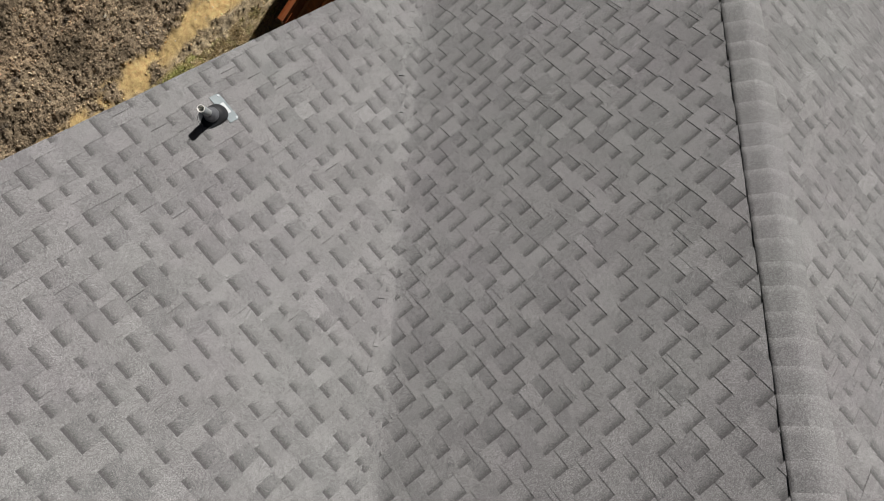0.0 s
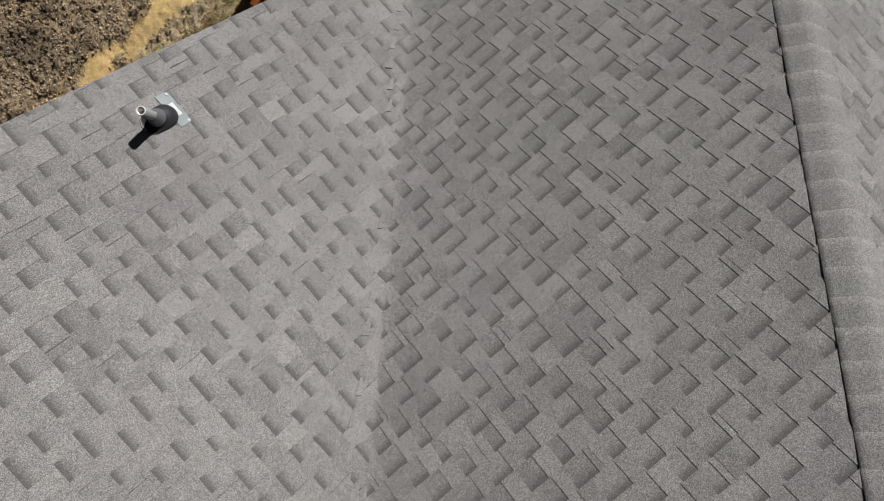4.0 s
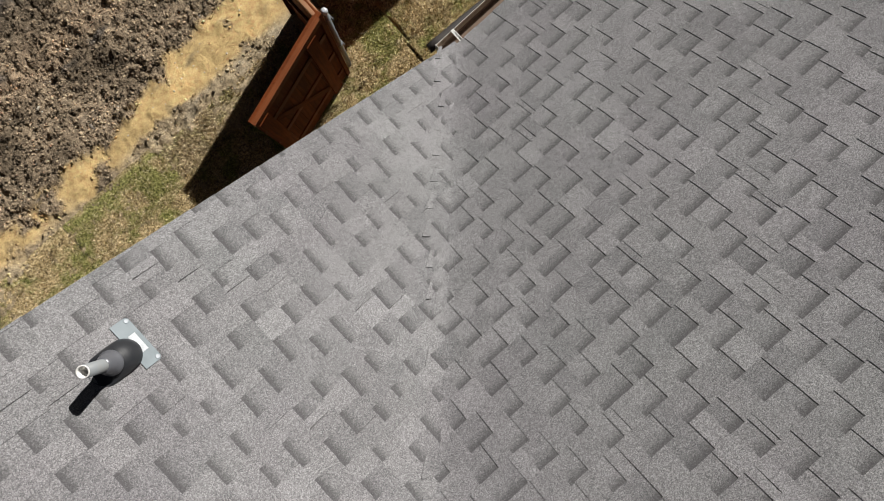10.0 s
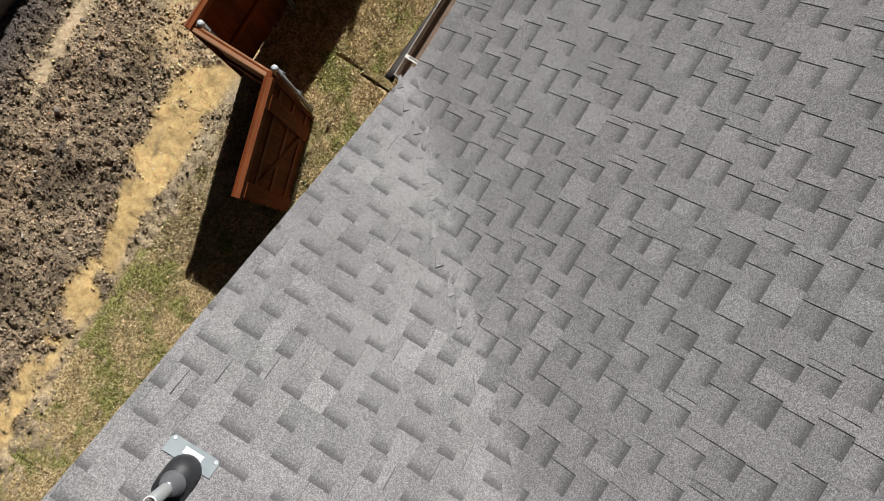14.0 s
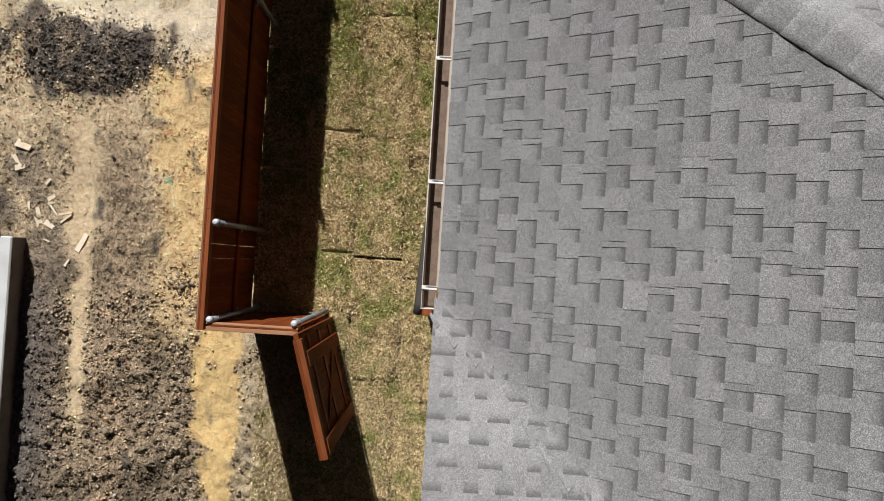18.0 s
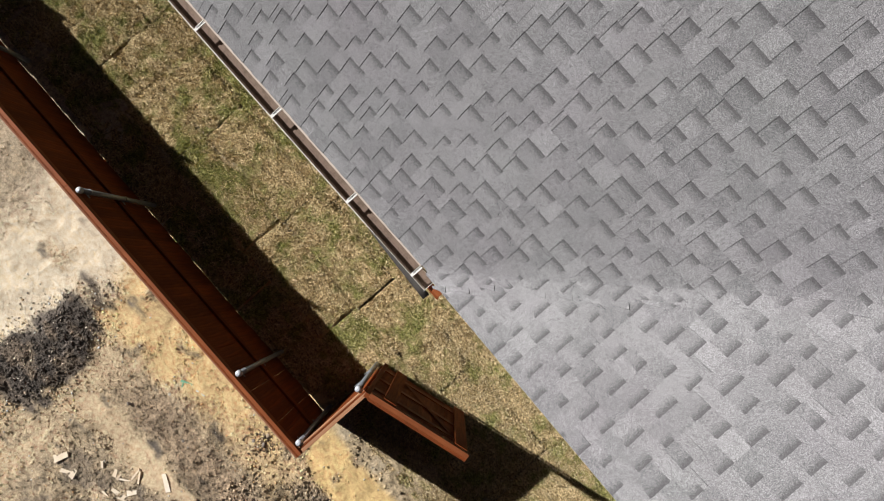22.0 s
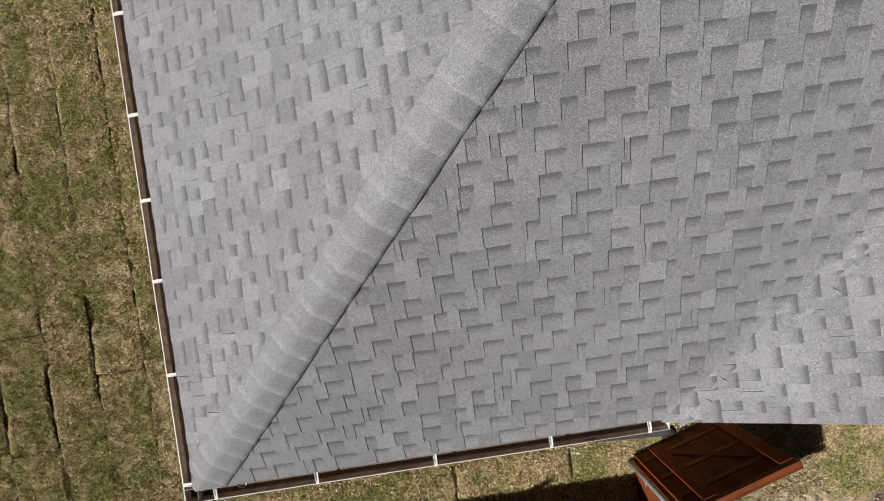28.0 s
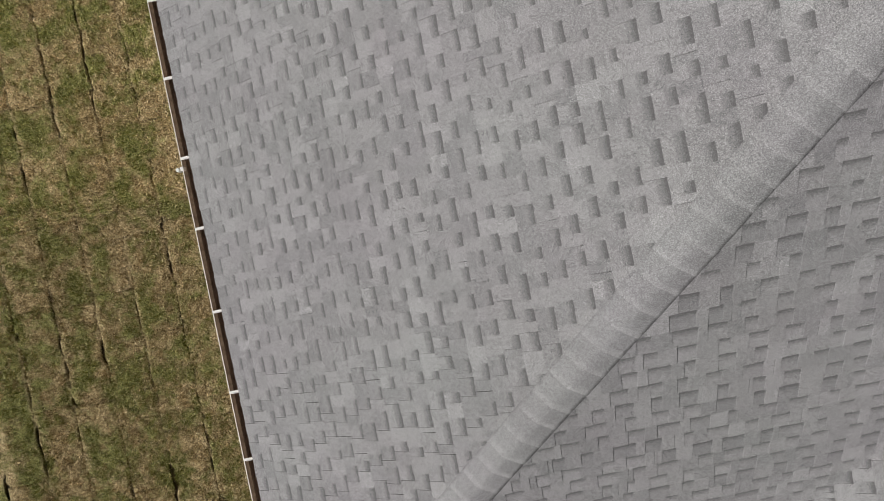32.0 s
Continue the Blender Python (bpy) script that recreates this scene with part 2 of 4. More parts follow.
# ---- mesh helpers ----
def link(name, bm, material, parent=None, label=""):
    me = bpy.data.meshes.new(name)
    bm.to_mesh(me)
    bm.free()
    for m in material if isinstance(material, (list, tuple)) else (material,):
        me.materials.append(m)
    ob = new(name, me)
    if parent:
        ob.parent = parent
    if label:
        ob["label"] = label
    return ob


part = link


def box(bm, lo, hi, m=None, bevel=0.0, index=0):
    vs = [bm.verts.new((x, y, z)) for x in (lo[0], hi[0]) for y in (lo[1], hi[1]) for z in (lo[2], hi[2])]
    fs = [bm.faces.new([vs[i] for i in q]) for q in ((0, 1, 3, 2), (4, 6, 7, 5), (0, 4, 5, 1), (2, 3, 7, 6), (0, 2, 6, 4), (1, 5, 7, 3))]
    for f in fs:
        f.material_index = index
    if bevel:
        es = list({e for f in fs for e in f.edges})
        out = bmesh.ops.bevel(bm, geom=es, offset=bevel, segments=1, affect="EDGES")
        vs = list({v for f in out["faces"] for v in f.verts} | {v for v in vs if v.is_valid})
    if m is not None:
        for v in vs:
            v.co = m @ v.co
    return vs


def solid(lo, hi, m=None, bevel=0.0):
    bm = bmesh.new()
    box(bm, lo, hi, m, bevel)
    bmesh.ops.recalc_face_normals(bm, faces=bm.faces)
    return bm


def tube(bm, rings, sides=20, closed=(True, True), index=0):
    """rings: (centre, radius, axis) in order"""
    loops = []
    for c, r, axis in rings:
        q = Vector(axis).to_track_quat("Z", "Y")
        loops.append([bm.verts.new(Vector(c) + q @ Vector((r * math.cos(a), r * math.sin(a), 0)))
                      for a in (2 * math.pi * i / sides for i in range(sides))])
    for a, b in zip(loops, loops[1:]):
        for i in range(sides):
            f = bm.faces.new((a[i], a[(i + 1) % sides], b[(i + 1) % sides], b[i]))
            f.smooth, f.material_index = True, index
    if closed[0]:
        bm.faces.new(loops[0][::-1]).material_index = index
    if closed[1]:
        bm.faces.new(loops[-1]).material_index = index


def pipe(a, b, r, sides=20):
    bm = bmesh.new()
    axis = Vector(b) - Vector(a)
    tube(bm, [(a, r, axis), (b, r, axis)], sides)
    return bm


def empty(name, at=(0, 0, 0)):
    ob = new(name)
    ob.location = at
    ob.empty_display_size = 0.2
    return ob


def tri_mesh(name, co, tris):
    me = bpy.data.meshes.new(name)
    me.vertices.add(len(co))
    me.vertices.foreach_set("co", np.asarray(co, np.float32).ravel())
    me.loops.add(len(tris) * 3)
    me.loops.foreach_set("vertex_index", np.asarray(tris, np.int32).ravel())
    me.polygons.add(len(tris))
    me.polygons.foreach_set("loop_start", np.arange(0, len(tris) * 3, 3, dtype=np.int32))
    me.update(calc_edges=True)
    return me


def clip(poly, side):
    """Keep the part of a polygon where side(p) >= 0."""
    out = []
    for i, p in enumerate(poly):
        q = poly[(i + 1) % len(poly)]
        a, b = side(p), side(q)
        if a >= 0:
            out.append(p)
        if (a > 0) != (b > 0) and a != b:
            k = a / (a - b)
            out.append((p[0] + (q[0] - p[0]) * k, p[1] + (q[1] - p[1]) * k))
    return out


BEND = 0.042


def crease(d):
    """How far the shingles bridge the valley's crease, at a plan distance d from it."""
    q = S * math.sqrt(2) * max(0.0, d)
    return (math.hypot(q, BEND) - q) / 2


def strips(poly, dist):
    """A polygon cut into strips along the valley, so that it can bend there."""
    out = []
    for t in (0.02, 0.045, 0.075, 0.11, 0.16, 0.24):
        near = clip(poly, lambda p: t - dist(p))
        if len(near) > 2 and area(near) > 1e-6:
            out.append(near)
        poly = clip(poly, lambda p: dist(p) - t)
        if len(poly) < 3 or area(poly) < 1e-6:
            return out
    return out + [poly]


def area(poly):
    return abs(sum(a[0] * b[1] - b[0] * a[1] for a, b in zip(poly, poly[1:] + poly[:1]))) / 2


def prism(bm, poly, top, depth, layer, frame_m, dark, dist=None):
    """A plate over a polygon of the slope; top(v) is its surface height, dark(v) its printed shadow band."""
    if dist and min(dist(p) for p in poly) < 0.3:
        pieces, lift = strips(poly, dist), lambda p: Vector((0, 0, crease(dist(p))))
    else:
        pieces, lift = [poly], lambda p: Vector()
    for poly in pieces:
        up = [bm.verts.new(frame_m @ Vector((u, v, top(v))) + lift((u, v))) for u, v in poly]
        low = [bm.verts.new(frame_m @ Vector((u, v, top(v) - depth)) + lift((u, v))) for u, v in poly]
        for vert, (u, v) in zip(up, poly):
            vert[layer] = dark(v)
        bm.faces.new(up)
        n = len(poly)
        for i in range(n):
            bm.faces.new((up[i], low[i], low[(i + 1) % n], up[(i + 1) % n]))


# ---- roof ----
FRAME_D = Matrix(((1, 0, 0, 0), (0, COS, -SIN, 0), (0, SIN, COS, Z0), (0, 0, 0, 1)))
FRAME_W = Matrix(((0, COS, -SIN, 0), (-1, 0, 0, 0), (0, SIN, COS, Z0), (0, 0, 0, 1)))
FRAME_G = Matrix.Translation((L, 0, 0)) @ FRAME_W
rng = random.Random(5)


PATTERNS = [[(0.02, 0.15), (0.27, 0.11), (0.49, 0.17), (0.78, 0.12)], [(0.05, 0.10), (0.25, 0.18), (0.55, 0.12), (0.77, 0.15)],
            [(0.00, 0.17), (0.30, 0.09), (0.50, 0.14), (0.74, 0.18)], [(0.06, 0.12), (0.29, 0.15), (0.56, 0.19), (0.84, 0.10)]]


def shingles(roof, frame_m, lo, hi, sides, courses, dist=None):
    """Laminated shingles in courses stepped sideways: a backing strip with a printed shade band and proud teeth."""
    for k in range(courses):
        v0 = EAVE / COS + k * EXPO
        a, b = lo(v0) - 0.3, hi(v0) + 0.3
        u = a - (a - 0.165 * k + rng.uniform(-0.05, 0.05)) % 0.99
        while u < b:
            w = 0.99
            bm = bmesh.new()
            layer = bm.verts.layers.float.new("band")
            dv = rng.uniform(-0.002, 0.002)
            back = lambda v: 0.008 - 0.006 * (v - v0) / EXPO
            shade = lambda v: 0.06 + max(0.0, min(1.0, ((v - v0) / EXPO - 0.5) / 0.42))
            for c0, c1 in ((-0.0, 0.5), (0.5, 1.06)):
                c0, c1 = v0 + dv + EXPO * c0, v0 + dv + EXPO * c1
                poly = [(u + 0.001, c0), (u + w - 0.001, c0), (u + w - 0.001, c1), (u + 0.001, c1)]
                for s in sides:
                    poly = clip(poly, s) if poly else poly
                if len(poly) > 2 and area(poly) > 1e-5:
                    prism(bm, poly, back, 0.007, layer, frame_m, shade, dist)
            # teeth fill what lies between the cut-outs
            cuts = [(u + x + rng.uniform(-0.025, 0.025), g * 0.9 * rng.uniform(0.75, 1.2)) for x, g in rng.choice(PATTERNS)]
            edges, x = [], u + 0.001
            for c, g in cuts:
                if c - x > 0.03:
                    edges.append((x, c))
                x = max(x, c + g)
            edges.append((x, u + w - 0.001))
            for x0, x1 in edges:
                if rng.random() < 0.12 and x1 - x0 > 0.2:
                    m = x0 + (x1 - x0) * rng.uniform(0.3, 0.7)
                    spans = ((x0, m - 0.006), (m + 0.006, x1))
                else:
                    spans = ((x0, x1),)
                for p0, p1 in spans:
                    t = rng.uniform(0.0, 0.004)
                    poly = [(p0, v0 + dv - 0.001), (p1, v0 + dv - 0.001), (p1 - t, v0 + EXPO * 1.05), (p0 + t, v0 + EXPO * 1.05)]
                    for s in sides:
                        poly = clip(poly, s) if poly else poly
                    if len(poly) > 2 and area(poly) > 1e-5:
                        prism(bm, poly, lambda v: back(v) + 0.0037, 0.0054, layer, frame_m, lambda v: 0.0, dist)
            u += w
            if len(bm.faces):
                if dist:
                    bmesh.ops.remove_doubles(bm, verts=bm.verts, dist=2e-5)
                bmesh.ops.recalc_face_normals(bm, faces=bm.faces)
                link("shingle", bm, SHINGLE, roof)
            else:
                bm.free()


def slab(name, corners, thick, material, label, category="roof", parent=None):
    bm = bmesh.new()
    top = [bm.verts.new(c) for c in corners]
    low = [bm.verts.new(Vector(c) - Vector((0, 0, thick))) for c in corners]
    bm.faces.new(top)
    bm.faces.new(low[::-1])
    n = len(corners)
    for i in range(n):
        bm.faces.new((top[i], low[i], low[(i + 1) % n], top[(i + 1) % n]))
    bmesh.ops.recalc_face_normals(bm, faces=bm.faces)
    ob = link(name, bm, material, parent)
    if label:
        tagged(ob, label, category, kind="structure")
    return ob


ZR = Z0 + S * RISE
XG = L + RISE            # ridge of the gable
XE, YN = 2 * XG - L + 3, 2 * RISE
dz = -0.004
eo = EAVE + 0.01
roof_d = slab("roof_1", [(eo, eo, Z0 + S * eo + dz), (L + eo, eo, Z0 + S * eo + dz), (XG, RISE, ZR + dz), (RISE, RISE, ZR + dz)], 0.03, DECK,
              "hip slope of weathered grey laminated asphalt shingles above the gutter")
roof_w = slab("roof_2", [(eo, YN - eo, Z0 + S * eo + dz), (eo, eo, Z0 + S * eo + dz), (RISE, RISE, ZR + dz)], 0.03, DECK,
              "sunlit hip slope of light grey laminated asphalt shingles")
roof_g = slab("roof_3", [(L + RAKE, RAKE + 0.02, Z0 + S * RAKE + dz), (XG, RAKE + 0.02, ZR + dz), (XG, RISE, ZR + dz)], 0.03, DECK,
              "sunlit gable slope of light grey laminated asphalt shingles with a vent")
rows_n = int(RISE / COS / EXPO)
in_d = [lambda p: p[0] - p[1] * COS - 0.06, lambda p: L + p[1] * COS - p[0]]
in_w = [lambda p: -p[0] - p[1] * COS - 0.06, lambda p: p[0] + 8.6]
in_g = [lambda p: p[1] * COS + p[0] - 0.001, lambda p: -RAKE - p[0]]
shingles(roof_d, FRAME_D, lambda v: v * COS, lambda v: L + v * COS, in_d, rows_n, lambda p: (L + p[1] * COS - p[0]) / math.sqrt(2))
shingles(roof_w, FRAME_W, lambda v: -8.6, lambda v: -v * COS, in_w, rows_n)
shingles(roof_g, FRAME_G, lambda v: -v * COS, lambda v: -RAKE, in_g, rows_n, lambda p: (p[1] * COS + p[0]) / math.sqrt(2))

# the slopes beyond, with their shingles joined
def shingle_field(roof, frame_m, lo, hi, sides):
    cos, faces, bands = [], [], []

    def plate(poly, h0, h1, v0, d0, d1):
        for sd in sides:
            poly = clip(poly, sd) if poly else poly
        if len(poly) < 3 or area(poly) < 1e-4:
            return
        base = len(cos)
        for u, v in poly:
            k = (v - v0) / EXPO
            cos.append(frame_m @ Vector((u, v, h0 + (h1 - h0) * k)))
            bands.append(d0 + (d1 - d0) * k)
        faces.append(tuple(range(base, base + len(poly))))

    for k in range(rows_n):
        v0 = EAVE / COS + k * EXPO
        a, b = lo(v0) - 0.2, hi(v0) + 0.2
        plate([(a, v0), (b, v0), (b, v0 + EXPO), (a, v0 + EXPO)], 0.008, 0.002, v0, 0.0, 0.9)
        u = a + rng.uniform(0, 0.2)
        while u < b:
            w = rng.uniform(0.1, 0.26)
            plate([(u, v0), (u + w, v0), (u + w, v0 + EXPO), (u, v0 + EXPO)], 0.012, 0.006, v0, 0.0, 0.0)
            u += w + rng.uniform(0.09, 0.18)
    me = bpy.data.meshes.new("shingle_field")
    me.from_pydata([c[:] for c in cos], [], faces)
    me.attributes.new("band", "FLOAT", "POINT").data.foreach_set("value", bands)
    me.materials.append(SHINGLE)
    ob = new("shingle_field", me)
    ob.parent = roof
    tagged(ob, "grey laminated asphalt shingles farther up and behind", kind="stuff")


far = [("roof_4", [(RISE, RISE, ZR), (XG, RISE, ZR), (XE - RISE, RISE, ZR), (XE - eo, YN - eo, Z0 + S * eo), (eo, YN - eo, Z0 + S * eo)]),
       ("roof_5", [(XE - eo, eo, Z0 + S * eo), (XE - eo, YN - eo, Z0 + S * eo), (XE - RISE, RISE, ZR)]),
       ("roof_6", [(2 * XG - L, eo, Z0 + S * eo), (XE - eo, eo, Z0 + S * eo), (XE - RISE, RISE, ZR), (XG, RISE, ZR)]),
       ("roof_7", [(XG, RAKE, ZR), (2 * XG - L - RAKE, RAKE, Z0 + S * RAKE), (2 * XG - L - RAKE, RAKE + 0.01, Z0 + S * RAKE), (XG, RISE, ZR)])]
backs = {nm: slab(nm, [(x, y, z + dz) for x, y, z in cs], 0.03, DECK, "slope of grey laminated asphalt shingles on the far side of the house") for nm, cs in far}
TURN_180 = Matrix.Rotation(math.pi, 4, "Z")
FRAME_N = Matrix.Translation((XE, YN, 0)) @ TURN_180 @ FRAME_D
FRAME_E = Matrix.Translation((XE, 0, 0)) @ TURN_180 @ FRAME_W
FRAME_R = Matrix.Translation((2 * XG - L, 0, 0)) @ TURN_180 @ FRAME_W
both = [lambda p: p[0] - p[1] * COS, lambda p: XE - p[1] * COS - p[0]]
shingle_field(roof_w, FRAME_W, lambda v: -YN, lambda v: -8.6, [lambda p: p[0] + YN - p[1] * COS, lambda p: -8.6 - p[0]])
shingle_field(backs["roof_4"], FRAME_N, lambda v: v * COS, lambda v: XE - v * COS, both)
shingle_field(backs["roof_5"], FRAME_E, lambda v: v * COS, lambda v: YN - v * COS, [lambda p: p[0] - p[1] * COS, lambda p: YN - p[1] * COS - p[0]])
shingle_field(backs["roof_6"], FRAME_D, lambda v: 2 * XG - L - v * COS, lambda v: XE - v * COS, [lambda p: p[0] - (2 * XG - L) + p[1] * COS, lambda p: XE - p[1] * COS - p[0]])
shingle_field(backs["roof_7"], FRAME_R, lambda v: RAKE, lambda v: v * COS, [lambda p: p[0] - RAKE, lambda p: p[1] * COS - p[0]])


def hip_cap(at, west, south, length, lift, dark):
    """One bent cap shingle over the hip x = y, from plan distance at (along the hip) upward; west and south are its two widths."""
    bm = bmesh.new()
    band = bm.verts.layers.float.new("band")
    d = Vector((1, 1, S)).normalized()
    p0 = Vector((at, at, Z0 + S * at))
    rows, shades = [], []
    prof = [-1.0, -0.8, -0.62, -0.46, -0.33, -0.22, -0.11, 0.0, 0.11, 0.22, 0.33, 0.46, 0.62, 0.8, 1.0]
    for t, b in ((0.0, 0.0), (0.2, dark * 0.1), (0.4, dark * 0.6), (0.56, dark), (1.0, dark)):
        ring = []
        h = lift + (0.0155 - lift) * t
        for q in prof:
            across = abs(q) * (west if q < 0 else south)
            # on either slope the cap falls away at right angles to the hip
            e = Vector((-1, 1, 0)).normalized() if q < 0 else Vector((1, -1, 0)).normalized()
            nrm = Vector((-SIN, 0, COS)) if q < 0 else Vector((0, -SIN, COS))
            f = (e - nrm * e.dot(nrm))
            f = (f - d * f.dot(d)).normalized()
            x = 0.94 * across
            r = (math.hypot(x, 0.04) - x) / 2 - 0.009 * (1 - abs(q))
            rest = h - (h - 0.0145) * q * q if q < 0 else h
            p = p0 + d * (t * length) + f * across + nrm * rest - Vector((0, 0, r))
            # the lowest cap is trimmed along the two eaves
            short = max(0.0, 0.066 - p.x, 0.066 - p.y)
            ring.append(p + d * (short / d.x))
        rows.append(ring)
        shades.append(b)
    top = [[bm.verts.new(c) for c in r] for r in rows]
    # printed band plus painted shade on the south half, thinning out over the hip
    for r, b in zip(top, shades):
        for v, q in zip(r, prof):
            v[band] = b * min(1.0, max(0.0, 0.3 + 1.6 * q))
    low = [[bm.verts.new(c - Vector((0, 0, 0.004))) for c in r] for r in (rows[0], rows[-1])]
    n = len(prof)
    for a, b in zip(top, top[1:]):
        for i in range(n - 1):
            bm.faces.new((a[i], a[i + 1], b[i + 1], b[i])).smooth = True
    for i in range(n - 1):
        bm.faces.new((top[0][i], low[0][i], low[0][i + 1], top[0][i + 1]))
    for i in (0, n - 1):
        bm.faces.new([r[i] for r in top] + [low[1][i], low[0][i]])
    bmesh.ops.recalc_face_normals(bm, faces=bm.faces)
    return bm


caps = tagged(empty("hip_cap_row", (0.03, 0.03, Z0)), "row of bent grey cap shingles along the roof hip", "hip cap")
CAP_STEP = 0.19
k = 0.062
while k < RISE / 1.0:
    south = float(np.interp(k, (0.5, 1.4, 2.3, 5.0), (0.194, 0.181, 0.174, 0.174))) + rng.uniform(-0.003, 0.003)
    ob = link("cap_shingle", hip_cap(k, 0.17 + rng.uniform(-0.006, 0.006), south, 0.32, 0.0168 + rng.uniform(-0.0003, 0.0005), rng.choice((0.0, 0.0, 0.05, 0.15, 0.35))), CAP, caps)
    ob.matrix_parent_inverse = caps.matrix_basis.inverted()
    k += CAP_STEP / Vector((1, 1, S)).length * rng.uniform(0.9, 1.1)


# ---- folded corners of the woven valley ----
def valley_corner(at, out, length, lift):
    """A shingle corner that stands up a little beside the valley, on the gable slope."""
    along = Vector((1, 1, S)).normalized()
    nrm = Vector((-SIN, 0, COS))
    side = Vector((1, -1, 0)) - nrm * Vector((1, -1, 0)).dot(nrm)
    side = (side - along * side.dot(along)).normalized()
    p = Vector((L + at, at, Z0 + S * at))
    bm = bmesh.new()
    rows = []
    for a, h, w in ((0.0, lift, length), (-0.05, lift * 0.75, length * 0.8), (-0.12, 0.004, length * 0.45)):
        row = []
        for q in (0.0, 0.5, 1.0):
            o = out + w * q
            c = p + along * (a + 0.012 * (q - 0.5)) + side * o + nrm * (0.008 + h) + Vector((0, 0, crease(o)))
            row.append((c, c - nrm * (h + 0.006)))
        rows.append(row)
    up = [[bm.verts.new(c) for c, _ in r] for r in rows]
    low = [[bm.verts.new(c) for _, c in r] for r in rows]
    for a, b in zip(up, up[1:]):
        for i in range(2):
            bm.faces.new((a[i], a[i + 1], b[i + 1], b[i]))
    for i in range(2):
        bm.faces.new((up[0][i], up[0][i + 1], low[0][i + 1], low[0][i]))
    for i in (0, 2):
        for a in range(2):
            bm.faces.new((up[a][i], up[a + 1][i], low[a + 1][i], low[a][i]))
    bmesh.ops.recalc_face_normals(bm, faces=bm.faces)
    return bm


k = 0.2
while k < 5.6:
    link("folded_corner", valley_corner(k, rng.uniform(0.07, 0.13), rng.uniform(0.03, 0.055), rng.uniform(0.005, 0.0075)), SHINGLE, roof_g)
    k += EXPO * COS * rng.choice((1, 1, 1, 2))

# ---- gutters ----
def gutter(name, length, label, brackets, pose_m, cut=False):
    """A K-profile gutter along local x, its open side up, the house on +y; top of the lip at z = 0."""
    root = tagged(empty(name), label, "gutter")
    prof = [(0.0, -0.004), (0.008, 0.0), (0.008, -0.012), (0.004, -0.016), (0.004, -0.06), (0.02, -0.08), (0.024, -0.112),
            (0.11, -0.112), (0.11, 0.0), (0.113, 0.0), (0.113, -0.116), (0.021, -0.116), (0.016, -0.082), (0.0, -0.062)]
    bm = bmesh.new()
    ends = [[bm.verts.new((x, y, z)) for y, z in prof] for x in (0.0, length)]
    n = len(prof)
    for i in range(n):
        f = bm.faces.new((ends[0][i], ends[0][(i + 1) % n], ends[1][(i + 1) % n], ends[1][i]))
        # bottom and lower front take the painted shade, the rest the lit beige
        f.material_index = 2 if i in (5, 6) else 1 if 3 <= i <= 8 else 0
    bmesh.ops.recalc_face_normals(bm, faces=bm.faces)
    link("trough", bm, (LIP, BEIGE, TROUGH_SHADE), root)
    for x in (0.0, length):
        part("end_cap", solid((x - 0.002, 0.0, -0.115), (x + 0.002, 0.113, -0.001)), WHITE, root)
    for x in brackets:
        bm = bmesh.new()
        box(bm, (x - 0.014, 0.002, 0.001), (x + 0.014, 0.118, 0.005), bevel=0.0015)
        box(bm, (x - 0.014, 0.03, 0.004), (x - 0.010, 0.118, 0.014))
        box(bm, (x + 0.010, 0.03, 0.004), (x + 0.014, 0.118, 0.014))
        bmesh.ops.recalc_face_normals(bm, faces=bm.faces)
        part("hanger", bm, WHITE, root, "white metal gutter hanger")
    root.matrix_basis = pose_m
    return root


def outlet(x):
    bm = bmesh.new()
    up = (0, 0, 1)
    tube(bm, [((x, 0.068, -0.112), 0.042, up), ((x, 0.068, -0.107), 0.04, up), ((x, 0.068, -0.107), 0.031, up), ((x, 0.068, -0.16), 0.03, up)], 24, (False, False))
    return bm


GZ = 2.915
GUT = -0.055
first_gutter = gutter("gutter", 3.88 - GUT, "white metal eave gutter with a dusty beige inside, fixed by hangers",
       [0.2 - GUT, 1.02 - GUT, 1.98 - GUT, 2.92 - GUT, 3.72 - GUT], pose(GUT, GUT, GZ))
gutter("gutter", 12.0, "white metal eave gutter shaded brown inside, fixed by hangers",
       [12.0 + GUT - y for y in (0.1, 0.99, 1.75, 2.405, 3.1, 3.93, 4.78, 5.5, 6.31, 7.1, 7.95, 8.8, 9.5, 10.3, 11.1)], pose(GUT, 12.0 + GUT, GZ - 0.001, 0, 0, -90))

part("outlet", outlet(0.38 - GUT), WHITE, first_gutter, "white round downpipe outlet")
# solid dark disc in place of the shade down the outlet
bm = bmesh.new()
tube(bm, [((0.38 - GUT, 0.068, -0.1085), 0.031, (0, 0, 1)), ((0.38 - GUT, 0.068, -0.1075), 0.031, (0, 0, 1))], 24)
part("outlet_disc", bm, DECK, first_gutter, "dark disc standing in for the shade in the outlet")
part("mitre_strip", solid((0.004, 0.006, -0.11), (0.23, 0.11, -0.104), None, 0.001), RUBBER, first_gutter, "dark sealant in the gutter corner")

# the end of the front gutter is bent: its dull face turns outward
bm = bmesh.new()
rows = []
for i in range(9):
    q = i / 8
    x = 3.2 - GUT + 0.73 * q
    w = 0.05 * q ** 0.7
    rows.append([bm.verts.new((x, y, z)) for y, z in ((0.004, -0.002), (-w * 0.35, 0.002 - 0.004 * q), (-w, -0.012 - 0.012 * q), (-w * 0.9, -0.03), (0.012, -0.075))])
for a, b in zip(rows, rows[1:]):
    for i in range(4):
        bm.faces.new((a[i], a[i + 1], b[i + 1], b[i])).smooth = True
